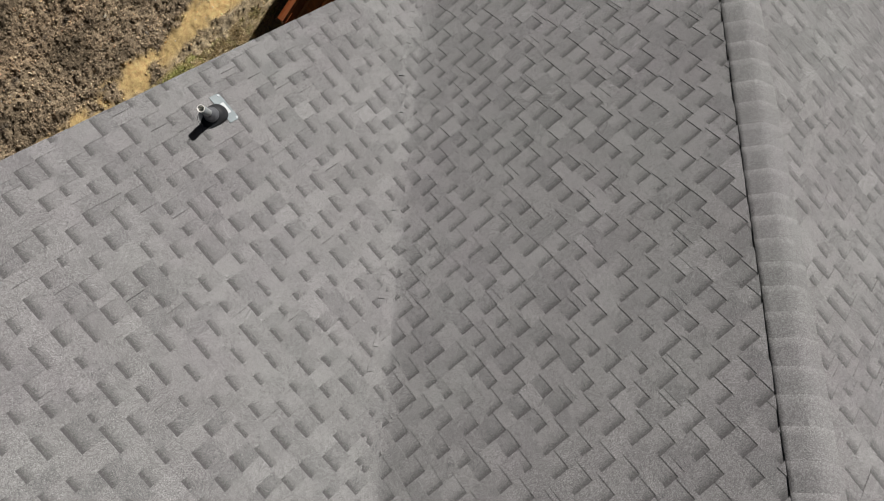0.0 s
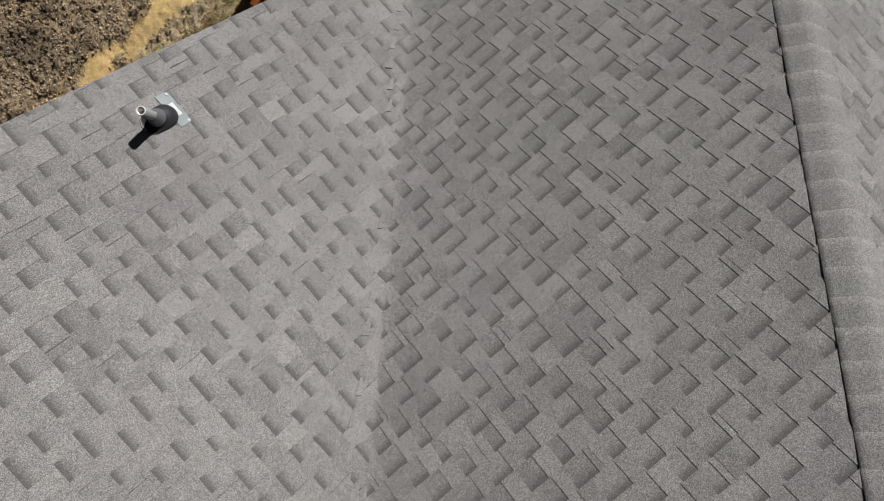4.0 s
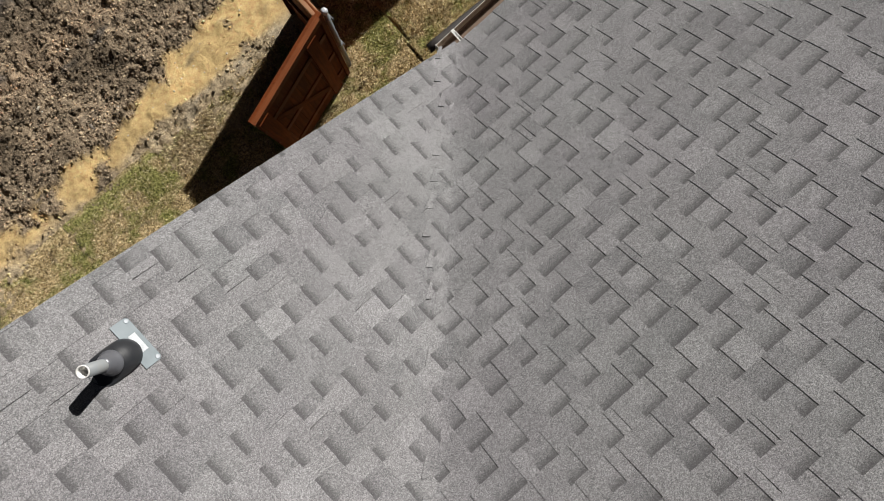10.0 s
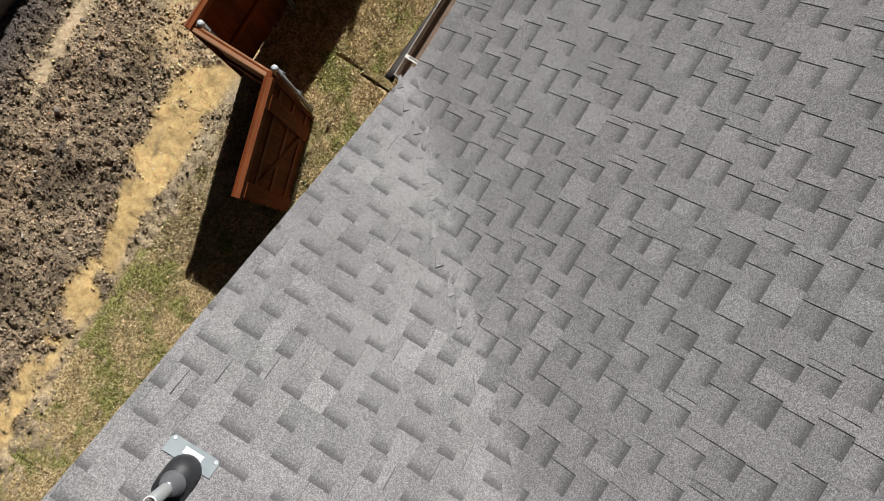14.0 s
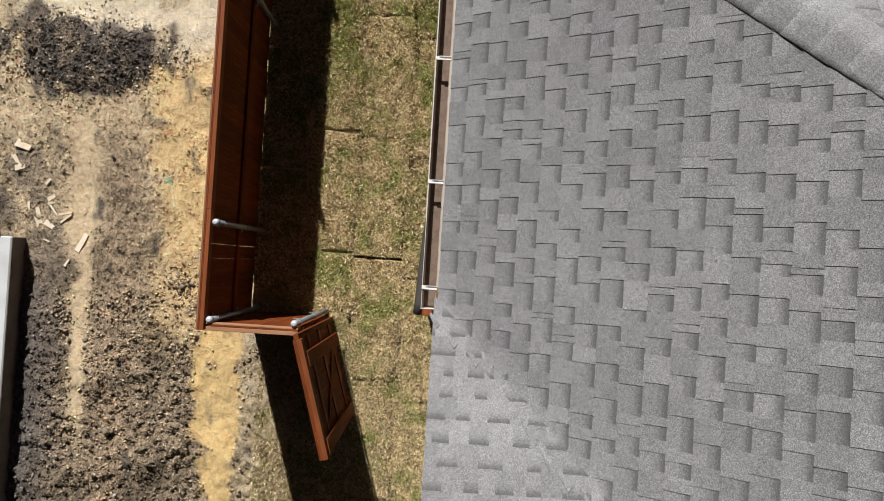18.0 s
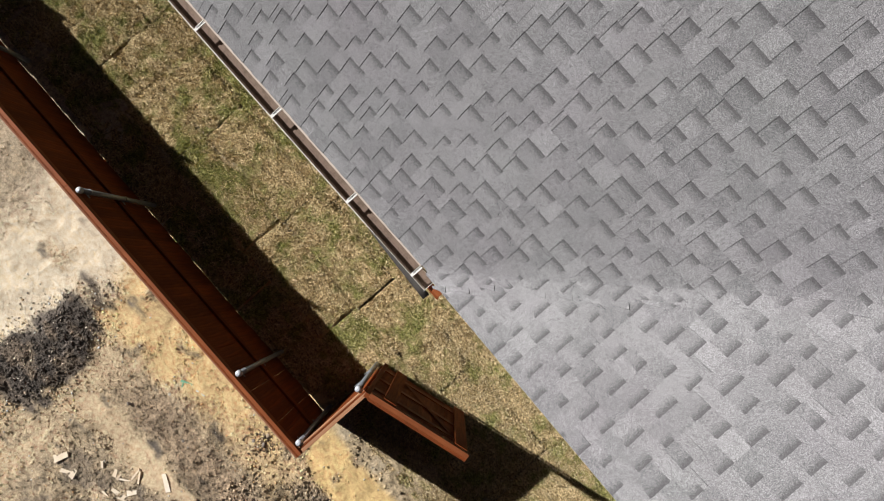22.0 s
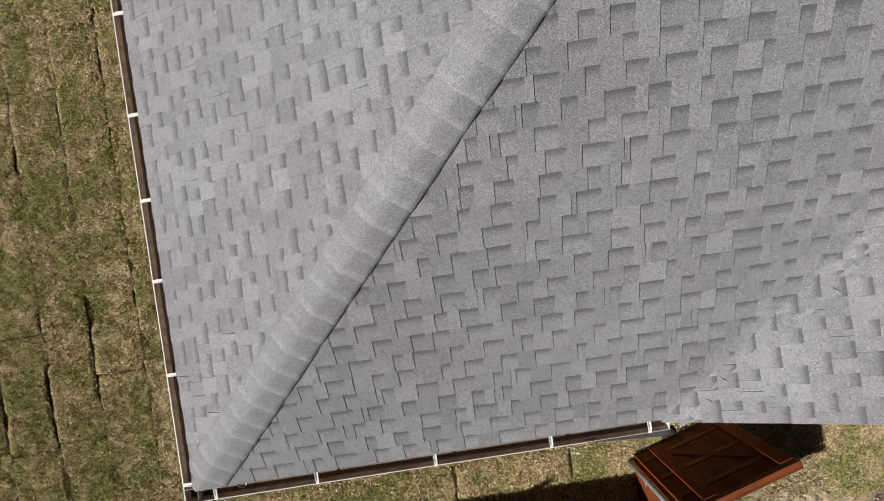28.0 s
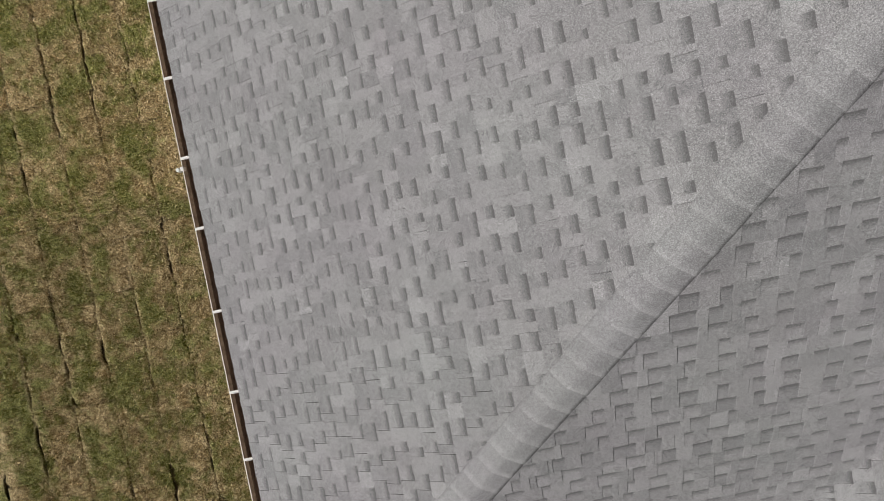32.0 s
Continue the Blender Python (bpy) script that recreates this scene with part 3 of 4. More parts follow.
bm.faces.new(rows[0]), bm.faces.new(rows[-1])
bmesh.ops.recalc_face_normals(bm, faces=bm.faces)
part("bent_face", bm, DULL, first_gutter, "dull dark bent front of the gutter")

# ---- house body ----
for nm, lo, hi in (("wall_north", (0.45, YN - 0.6, 0), (XE - 0.45, YN - 0.4, Z0 - 0.1)), ("wall_west", (0.42, 0.45, 0), (0.62, YN - 0.6, Z0 - 0.1)),
                   ("wall_south", (0.62, 0.42, 0), (XE - 0.62, 0.62, Z0 - 0.1)), ("wall_east", (XE - 0.62, 0.45, 0), (XE - 0.42, YN - 0.6, Z0 - 0.1))):
    tagged(link(nm, solid(lo, hi), WALL), "plain outer house wall below the eaves", "wall", kind="structure")
bm = bmesh.new()
gp = [(L + 0.25, Z0 - 0.1), (2 * XG - L - 0.25, Z0 - 0.1), (XG, ZR - 0.24)]
f0 = [bm.verts.new((x, 0.40, z)) for x, z in gp]
f1 = [bm.verts.new((x, 0.60, z)) for x, z in gp]
bm.faces.new(f0), bm.faces.new(f1[::-1])
for i in range(3):
    bm.faces.new((f0[i], f1[i], f1[(i + 1) % 3], f0[(i + 1) % 3]))
bmesh.ops.recalc_face_normals(bm, faces=bm.faces)
tagged(link("wall_gable", bm, WALL), "gable wall under the rake of the roof", "wall", kind="structure")
tagged(link("soffit", solid((0.083, 0.083, Z0 - 0.115), (L, 0.42, Z0 - 0.1)), FASCIA), "painted soffit under the eave", "soffit", kind="structure")
tagged(link("soffit", solid((0.083, 0.43, Z0 - 0.115), (0.42, YN - 0.5, Z0 - 0.1)), FASCIA), "painted soffit under the side eave", "soffit", kind="structure")
tagged(link("fascia", solid((0.06, 0.06, Z0 - 0.15), (L, 0.082, Z0 - 0.005)), FASCIA), "painted fascia board behind the gutter", "fascia", kind="structure")
tagged(link("fascia", solid((0.06, 0.083, Z0 - 0.15), (0.082, YN - 0.05, Z0 - 0.005)), FASCIA), "painted fascia board behind the side gutter", "fascia", kind="structure")
bm = bmesh.new()
rk = Matrix(((COS, 0, -SIN, L), (0, 1, 0, 0), (SIN, 0, COS, Z0), (0, 0, 0, 1)))
box(bm, (0.12, RAKE + 0.022, -0.17), (RISE / COS, RAKE + 0.045, -0.04), rk)
bmesh.ops.recalc_face_normals(bm, faces=bm.faces)
tagged(link("rake_board", bm, FASCIA), "painted rake board under the gable edge", "trim", kind="structure")


# ---- roof vent ----
STICKER = painted("scuffed_paper", (0.58, 0.6, 0.62), 0.6, 0.8, (0.3, 0.33, 0.35), 0.0, 40.0)


def roof_vent(x, y):
    z = Z0 + S * (x - L)
    root = tagged(empty("roof_vent"), "plumbing vent pipe with black rubber boot on a grey metal flashing", "vent")
    base = Matrix.Translation((x, y, z)) @ FRAME_W.to_3x3().to_4x4()
    bm = bmesh.new()
    flat = [(-0.115, -0.062), (-0.115, -0.138), (-0.101, -0.152), (0.131, -0.152), (0.145, -0.138), (0.145, -0.062)]
    lids = [[bm.verts.new(base @ Vector((u, v, z))) for u, v in flat] for z in (0.0165, 0.0135)]
    bm.faces.new(lids[0][::-1])
    for i in range(6):
        bm.faces.new((lids[0][i], lids[0][(i + 1) % 6], lids[1][(i + 1) % 6], lids[1][i]))
    bmesh.ops.recalc_face_normals(bm, faces=bm.faces)
    part("flashing", bm, LEAD, root, "grey metal flashing plate")
    bm = bmesh.new()
    box(bm, (-0.04, -0.132, 0.0167), (0.06, -0.095, 0.0172), base)
    part("sticker", bm, STICKER, root, "white paper sticker")
    for u, v in ((-0.098, -0.137), (0.126, -0.137)):
        bm = bmesh.new()
        tube(bm, [((u, v, 0.0155), 0.012, (0, 0, 1)), ((u, v, 0.0195), 0.010, (0, 0, 1))], 10)
        for w in bm.verts:
            w.co = base @ w.co
        part("nail_head", bm, STEEL, root)
    up = Vector((0, 0, 1))
    nrm = Vector((-SIN, 0, COS))
    c = Vector((x, y, z))
    bm = bmesh.new()
    slope, across = Vector((COS, 0, SIN)), Vector((0, 1, 0))
    loops = []
    # long rounded foot on the slope that narrows to a ring round the upright pipe
    for t, r, long in ((0.006, 0.082, 0.044), (0.014, 0.081, 0.043), (0.026, 0.078, 0.038), (0.04, 0.072, 0.028), (0.054, 0.063, 0.014), (0.066, 0.055, 0.004), (0.074, 0.05, 0.0)):
        k = min(1.0, t / 0.074)
        n = nrm.lerp(up, k).normalized()
        sl = (slope - n * slope.dot(n)).normalized()
        o = c + nrm * 0.012 * (1 - k) + up * t + slope * 0.014 * (1 - k)
        loop = []
        for i in range(36):
            a = 2 * math.pi * i / 36
            loop.append(bm.verts.new(o + across * (r * math.cos(a)) + sl * (r * math.sin(a) + long * math.copysign(min(1.0, 4 * abs(math.sin(a))), math.sin(a)))))
        loops.append(loop)
    for a, b in zip(loops, loops[1:]):
        for i in range(36):
            bm.faces.new((a[i], a[(i + 1) % 36], b[(i + 1) % 36], b[i])).smooth = True
    part("boot", bm, RUBBER, root, "black moulded rubber boot")
    bm = bmesh.new()
    tube(bm, [(c + up * 0.06, 0.05, up), (c + up * 0.069, 0.06, up), (c + up * 0.078, 0.06, up), (c + up * 0.084, 0.05, up), (c + up * 0.115, 0.047, up), (c + up * 0.135, 0.037, up), (c + up * 0.15, 0.034, up)], 28)
    for f in bm.faces:
        f.smooth = True
    part("collar", bm, COLLAR, root, "grey shiny collar")
    bm = bmesh.new()
    tube(bm, [(c - up * 0.1, 0.030, up), (c + up * 0.306, 0.030, up), (c + up * 0.306, 0.0255, up), (c + up * 0.2, 0.0255, up)], 28, (True, True))
    ob = part("pipe", bm, PVC, root, "grey plastic vent pipe")
    bm = bmesh.new()
    tube(bm, [(c + up * 0.3065, 0.0295, up), (c + up * 0.312, 0.0295, up), (c + up * 0.312, 0.0235, up), (c + up * 0.21, 0.0235, up)], 28, (False, False))
    part("rim", bm, WHITE, root, "white cut rim of the pipe")
    return root


VENT = (6.34, 0.47)
roof_vent(*VENT)

# ---- ground ----
def fbm(x, y, f, octaves=3):
    return sum(noise.noise((x * f * 2 ** o, y * f * 2 ** o, 3.1 * o)) / 2 ** o for o in range(octaves))


def sstep(a, b, x):
    t = np.clip((x - a) / (b - a), 0, 1)
    return t * t * (3 - 2 * t)


FENCE_Y = -2.09
CORNER_X = 4.27
SLAB_Y = -4.87


def soil_at(x, y):
    """Colour and height of the bare soil."""
    w = fbm(x, y, 0.9) * 0.22
    w2 = fbm(x + 9, y - 4, 2.3) * 0.1
    ruts = noise.noise((x * 0.35, y * 3.0, 5.0)) + 0.5 * noise.noise((x * 0.8, y * 7.0, 9.0))
    east = float(sstep(3.6, 5.6, x + w))
    brown = np.array((0.5, 0.4, 0.27)) * (1 - east) + np.array((0.33, 0.258, 0.178)) * east
    col = brown * (1 + 0.4 * fbm(x, y, 1.7, 3) + 0.3 * ruts)
    col = col * (1 - 0.35 * float(sstep(0.05, 0.4, fbm(x - 7, y + 2, 1.1, 4))))
    ochre = np.array((0.66, 0.48, 0.22)) * (1 + 0.3 * fbm(x, y, 2.0))
    tan = np.array((0.66, 0.525, 0.34)) * (1 + 0.25 * fbm(x, y, 2.4))
    pale = np.array((0.74, 0.64, 0.48)) * (1 + 0.22 * fbm(x, y, 2.2))
    yy = y + w
    h = 0.05 * fbm(x, y, 1.3, 3) + (0.05 + 0.03 * east) * abs(fbm(x, y, 6.5, 2)) + (0.025 + 0.02 * east) * fbm(x, y, 13.0, 2) + 0.03 * ruts
    flat = 0.0
    patchy = fbm(x + 3, y + 8, 3.1, 4)

    def lay(m, c, smooth):
        nonlocal col, flat
        m = float(np.clip(m, 0, 1))
        col = col * (1 - m) + c * m
        flat = max(flat, m * smooth)

    # wheel ruts beyond the fence: tan where the sand was pressed flat, brown between
    lay(0.8 * (1 - sstep(1.9, 3.0, x + w)) * sstep(-0.5, 0.0, patchy + 0.25), tan, 0.6)
    lay(0.85 * np.exp(-(((y + 3.76 + 0.7 * w2 + 0.3 * w) / 0.27) ** 2) ** 2) * sstep(2.0, 2.6, x + w) * sstep(-0.45, 0.0, patchy + 0.3), np.array((0.37, 0.28, 0.19)) * (1 + 0.5 * patchy), 0.0)
    broad = 0.25 - 0.13 * float(sstep(3.3, 3.9, x))
    lay(0.95 * np.exp(-(((y + 4.24 - 0.04 * (x - 3) + 0.8 * w2) / broad) ** 2) ** 2) * sstep(1.6, 2.2, x) * (1 - sstep(5.4, 6.2, x)) * sstep(-0.5, -0.1, patchy + 0.2), tan, 0.85)
    lay(0.9 * np.exp(-(((y + 3.02 + 0.5 * w + 0.8 * w2) / 0.34) ** 2) ** 2) * sstep(1.9, 2.6, x) * (1 - sstep(4.2, 5.0, x)) * sstep(-0.5, 0.0, patchy + 0.1), tan * (1.02, 0.96, 0.82), 0.55)
    lay(0.8 * np.exp(-(((y + 4.62 + w2) / 0.26) ** 2) ** 2) * sstep(3.3, 3.8, x + w) * (1 - sstep(6.0, 7.0, x)), np.array((0.25, 0.2, 0.155)) * (1 + 0.5 * patchy), 0.1)
    lay(0.85 * (1 - sstep(-0.5, 0.3, x + w)) * sstep(-0.5, 0.0, patchy + 0.2), np.array((0.42, 0.345, 0.245)) * (1 + 0.5 * patchy), 0.2)
    # ochre sand along the fence line
    mid = -2.05 - 0.44 * float(sstep(4.0, 4.7, x)) + 0.14 * float(sstep(5.2, 7.0, x))
    half = 0.28 - 0.10 * float(sstep(5.4, 6.6, x))
    near = 1 - float(sstep(half - 0.05, half + 0.06, abs(y + 0.45 * w + 1.1 * w2 - mid)))
    inside = float(sstep(3.4, 4.4, x + w))
    lay(0.95 * near * inside * sstep(-0.45, 0.0, patchy + 0.3 - 0.45 * sstep(5.6, 7.4, x)), ochre, 0.95)
    brink = -3.42 + 0.5 * float(sstep(2.7, 3.8, x))
    lay(0.85 * sstep(brink - 0.2, brink + 0.12, yy + w2) * (1 - sstep(4.0, 4.3, x)) * sstep(0.6, 1.6, x + w) * sstep(-0.6, -0.1, patchy + 0.2), ochre * np.array((1.08, 1.1, 1.2)), 0.4 + 0.5 * float(sstep(-0.15, 0.1, patchy)))
    # pale sand, the dark heap, the dark strip by the slab
    lay(sstep(-5.4, -4.6, yy) * (1 - sstep(0.9, 1.5, x + 2 * w + w2)) * sstep(-0.6, 0.0, x + w) * sstep(-0.35, 0.1, fbm(x, y, 1.1) + 0.3), pale, 0.9)
    heap = float(np.exp(-(((x - 1.3 + 1.5 * w) / 0.48) ** 2 + ((y + 4.3 + w2) / 1.0) ** 2) ** 2))
    torn = fbm(x * 0.6 - 2, y * 1.4 + 5, 3.4, 5)
    lay(sstep(0.25, 0.55, heap + 0.6 * torn), np.array((0.125, 0.107, 0.09)) * (1 + 0.5 * patchy), 0.0)
    lay(0.75 * heap * sstep(0.06, 0.26, torn - 0.4 * patchy), np.array((0.3, 0.235, 0.17)), 0.0)
    h += 0.04 * heap + 0.05 * heap * abs(fbm(x, y, 9.0, 2))
    flat *= 1 - heap
    lay(0.8 * (1 - sstep(SLAB_Y + 0.15, SLAB_Y + 0.5, yy)) * sstep(3.9, 4.4, x + w), np.array((0.13, 0.12, 0.115)), 0.5)
    lay(0.6 * (1 - sstep(-4.75, -4.5, yy)) * sstep(2.1, 2.6, x) * (1 - sstep(3.3, 3.9, x)) * sstep(-0.2, 0.2, patchy), np.array((0.15, 0.125, 0.105)), 0.0)
    # pale and grey crust between sand and turf
    edge = float(sstep(-2.3, -2.1, yy) * inside)
    lay(0.8 * edge, np.array((0.5, 0.4, 0.255)) * (1 + 0.4 * patchy), 0.4)
    lay(0.5 * edge * (1 - sstep(-1.95, -1.75, yy)) * (1 - 0.6 * sstep(5.8, 6.6, x)) * sstep(0.1, 0.3, patchy), np.array((0.31, 0.275, 0.215)), 0.2)
    h *= 1 - 0.65 * flat
    # wind and water have left shallow ripples in the smooth sand
    h += 0.016 * flat * (noise.noise((x * 8 + 2 * w2, y * 13, 4.0)) + 0.5 * noise.noise((x * 19, y * 23, 8.0)))
    return col, h, flat


SOIL_GRID = {}


def soil_lookup(x, y):
    """Colour, height and smoothness of the soil at many places at once."""
    g = SOIL_GRID
    i = np.clip(((x - g["x0"]) / g["dx"]), 0, g["rgbh"].shape[0] - 1.001)
    j = np.clip(((y - g["y0"]) / g["dy"]), 0, g["rgbh"].shape[1] - 1.001)
    a, b = i.astype(int), j.astype(int)
    u, v = (i - a)[:, None], (j - b)[:, None]
    t = g["rgbh"]
    return (t[a, b] * (1 - u) + t[a + 1, b] * u) * (1 - v) + (t[a, b + 1] * (1 - u) + t[a + 1, b + 1] * u) * v


def soil_patch(name, x0, x1, y0, y1, step, lift, label):
    nx, ny = int((x1 - x0) / step) + 1, int((y1 - y0) / step) + 1
    xs, ys = np.linspace(x0, x1, nx), np.linspace(y0, y1, ny)
    co = np.zeros((nx * ny, 3))
    cols = np.ones((nx * ny, 4))
    for i, x in enumerate(xs):
        for j, y in enumerate(ys):
            c, h, flat = soil_at(x, y)
            e = min(1.0, min(x - x0, x1 - x, y - y0, y1 - y) / 0.6)
            co[i * ny + j] = (x, y, h * e + lift * e - 0.03 * (1 - e))
            cols[i * ny + j, :3] = np.clip(c, 0.01, 0.9)
            cols[i * ny + j, 3] = 1 - 0.6 * flat
    SOIL_GRID.update(x0=x0, y0=y0, dx=xs[1] - xs[0], dy=ys[1] - ys[0],
                     rgbh=np.concatenate([cols[:, :3], co[:, 2:], 1 - cols[:, 3:]], 1).reshape(nx, ny, 5))
    idx = np.arange(nx * ny).reshape(nx, ny)
    quads = np.stack([idx[:-1, :-1], idx[1:, :-1], idx[1:, 1:], idx[:-1, 1:]], -1).reshape(-1, 4)
    me = bpy.data.meshes.new(name)
    me.from_pydata(co.tolist(), [], quads.tolist())
    at = me.attributes.new("soil", "FLOAT_COLOR", "POINT")
    at.data.foreach_set("color", cols.ravel())
    me.materials.append(SOIL)
    for p in me.polygons:
        p.use_smooth = True
    return tagged(new(name, me), label, "soil", kind="structure")


soil_patch("ground_soil", -4.0, 12.0, -8.0, -0.9, 0.042, 0.0, "rough churned brown soil with ochre sand along the fence")

# the sheet beyond, to the horizon
bm = bmesh.new()
lay = bm.verts.layers.float_color.new("soil")
g = [-1500, -300, -60, -20, 20, 60, 300, 1500]
vs = [[bm.verts.new((x, y, -0.06)) for y in g] for x in g]
for r in vs:
    for v in r:
        v[lay] = (0.2, 0.15, 0.09, 1)
for i in range(len(g) - 1):
    for j in range(len(g) - 1):
        bm.faces.new((vs[i][j], vs[i + 1][j], vs[i + 1][j + 1], vs[i][j + 1]))
tagged(link("ground", bm, SOIL), "bare earth reaching to the horizon", "ground", kind="structure")


# ---- lawn of sod ----
def sod_mesh(length, width, seed, turf, loose=1.0):
    """A turf slab; here and there its rim draws back and leaves a crack, elsewhere it meets its neighbour."""
    step = 0.035
    nx, ny = int(length / step) + 1, int(width / step) + 1
    gx = [0.0, 0.004 / length] + [i / nx for i in range(1, nx)] + [1 - 0.004 / length, 1.0]
    gy = [0.0, 0.004 / width] + [j / ny for j in range(1, ny)] + [1 - 0.004 / width, 1.0]
    co, rim, dry = [], [], []
    for i, px in enumerate(gx):
        for j, py in enumerate(gy):
            x, y = length * (px - 0.5), width * (py - 0.5)
            edge = i in (0, len(gx) - 1) or j in (0, len(gy) - 1)
            dx, dy = length / 2 - abs(x), width / 2 - abs(y)
            k = math.exp(-min(dx, dy) / 0.06)
            gap_x = 0.05 * loose * max(0.0, noise.noise((y * 5, seed, 1 + 3 * (x > 0))) - 0.12)
            gap_y = 0.13 * loose * max(0.0, noise.noise((x * 2.6, seed + 4 * (y > 0), 7)) + 0.25 * noise.noise((x * 11, seed, 2)) - 0.03)
            ex = -math.copysign(1, x) * gap_x * k if dx < 0.3 else 0
            ey = -math.copysign(1, y) * gap_y * k
            gap = min(1.0, (gap_x if dx < dy else gap_y) / 0.012)
            z = 0.034 - 0.006 * k + 0.016 * fbm(x + seed * 3, y, 6.0, 2) + 0.019 * noise.noise((x * 17, y * 17, seed))
            wave = 0.012 * noise.noise((x * 7, seed, 5)) * math.exp(-dy / 0.05)
            co.append((x + ex, y + ey + wave, (0.022 - 0.055 * gap) if edge else z))
            rim.append(0.25 + 0.6 * gap if edge else 0.0)
            dry.append(1.0 * math.exp(-((dy - 0.016) / 0.032) ** 2) * max(0.0, min(1.0, 0.5 + 2.0 * noise.noise((x * 1.7, seed, 9)))))
    ny = len(gy)
    faces = [(i * ny + j, (i + 1) * ny + j, (i + 1) * ny + j + 1, i * ny + j + 1) for i in range(len(gx) - 1) for j in range(ny - 1)]
    me = bpy.data.meshes.new("sod_strip")
    me.from_pydata(co, [], faces)
    for name, values in (("rim", rim), ("dry", dry)):
        at = me.attributes.new(name, "FLOAT", "POINT")
        at.data.foreach_set("value", values)
    me.materials.append(turf)
    for p in me.polygons:
        p.use_smooth = True
    return me


SOD_L, SOD_W = 1.45, 0.597
sods = [sod_mesh(SOD_L + 0.004, SOD_W + 0.012, s + 0.37, TURF) for s in range(12)]
old_sods = [sod_mesh(SOD_L + 0.004, SOD_W + 0.012, s + 11.37, TURF_OLD, 1.0) for s in range(12)]
BATCH = 5.5          # from here on the side lawn is of paler sod
pale_sods = [sod_mesh(SOD_L + 0.004, SOD_W + 0.012, s + 31.37, TURF_PALE, 0.7) for s in range(6)]
dry_sods = [sod_mesh(SOD_L + 0.004, SOD_W + 0.012, s + 23.37, TURF_DRY, 0.35) for s in range(6)]
lawn = tagged(empty("lawn"), "freshly laid patchy sod strips, partly green and partly straw brown", "lawn", kind="structure")


def lay_sod(x0, x1, y0, rows, along_x, seams, pieces, stop=99.0):
    """Rows of turf slabs; seams holds one end joint of each row."""
    for j in range(rows):
        first = seams[j % len(seams)]
        start = x0 + (first - x0) % SOD_L - SOD_L
        while start < x1 - 0.5 * SOD_L:
            head = max(start, x0)
            span = min(start + SOD_L, stop) - head
            if span < 0.05:
                start += SOD_L
                continue
            c, w = head + span / 2, y0 + (j + 0.5) * SOD_W
            open_end = along_x and abs(start - first) < 0.1 or along_x and abs(start + SOD_L - first) < 0.1
            ob = new("sod_strip", rng.choice(pieces))
            ob.parent = lawn
            p = (c, w) if along_x else (w, c)
            ob.matrix_basis = pose(p[0], p[1], rng.uniform(-0.003, 0.005), 0, 0, (0 if along_x else 90) + rng.choice((0, 180)) + rng.uniform(-0.8, 0.8)) @ Matrix.Diagonal(((0.978 if open_end else rng.uniform(0.996, 1.0)) * span / SOD_L, 1, 1, 1))
            start += SOD_L


lay_sod(-0.35, 4.5, -2.17, 4, True, (2.52, 3.47, 3.52, 2.3), sods)
lay_sod(4.97, 11.5, -1.573, 3, True, (4.97, 4.92, 4.97), dry_sods)
lay_sod(6.5, 11.5, -2.11, 1, True, (6.5,), dry_sods)
END_JOINTS = (2.24, 1.4, 1.3, 1.9, 2.9, 1.4, 2.93, 2.24, 0.9, 1.7)
lay_sod(-2.05, 6.0, -6.32, 10, False, END_JOINTS, old_sods, BATCH)
lay_sod(BATCH, 11.0, -6.32, 10, False, END_JOINTS, pale_sods)


def blades(name, x0, x1, y0, y1, count, label, material, cracks=(), tall=0.045, furrows=()):
    r = np.random.RandomState(11)
    x, y = r.uniform(x0, x1, count), r.uniform(y0, y1, count)
    keep = np.ones(count, bool)
    for cx, c0, c1 in cracks:
        keep &= ~((abs(x - cx) < 0.024) & (y > c0) & (y < c1))
    for fx in furrows:
        keep &= abs(x - fx + 0.012 * np.sin(2.7 * y + 5 * fx)) > 0.017 + 0.017 * np.sin(1.9 * y + 9 * fx)
    # thicker and taller tufts, thinner growth between them
    tuft = np.sin(57 * x + 3 * np.sin(37 * y)) * np.sin(51 * y + 3 * np.sin(41 * x))
    keep &= r.uniform(0, 1, count) < 0.62 + 0.38 * tuft
    x, y, tuft = x[keep], y[keep], tuft[keep]
    count = len(x)
    a, h, w = r.uniform(0, 6.283, count), r.uniform(0.008, tall, count), r.uniform(0.0022, 0.0062, count)
    h *= 1 + 0.75 * tuft * (tuft > 0)
    lean = r.uniform(0.3, 1.25, count) * h
    b = r.uniform(0, 6.283, count)
    z = np.full(count, 0.028)
    co = np.zeros((count, 3, 3))
    co[:, 0] = np.stack([x - w * np.cos(a), y - w * np.sin(a), z], 1)
    co[:, 1] = np.stack([x + w * np.cos(a), y + w * np.sin(a), z], 1)
    co[:, 2] = np.stack([x + lean * np.cos(b), y + lean * np.sin(b), z + h], 1)
    me = tri_mesh(name, co.reshape(-1, 3), np.arange(count * 3).reshape(-1, 3))
    me.materials.append(material)
    return tagged(new(name, me), label, "grass", kind="stuff")


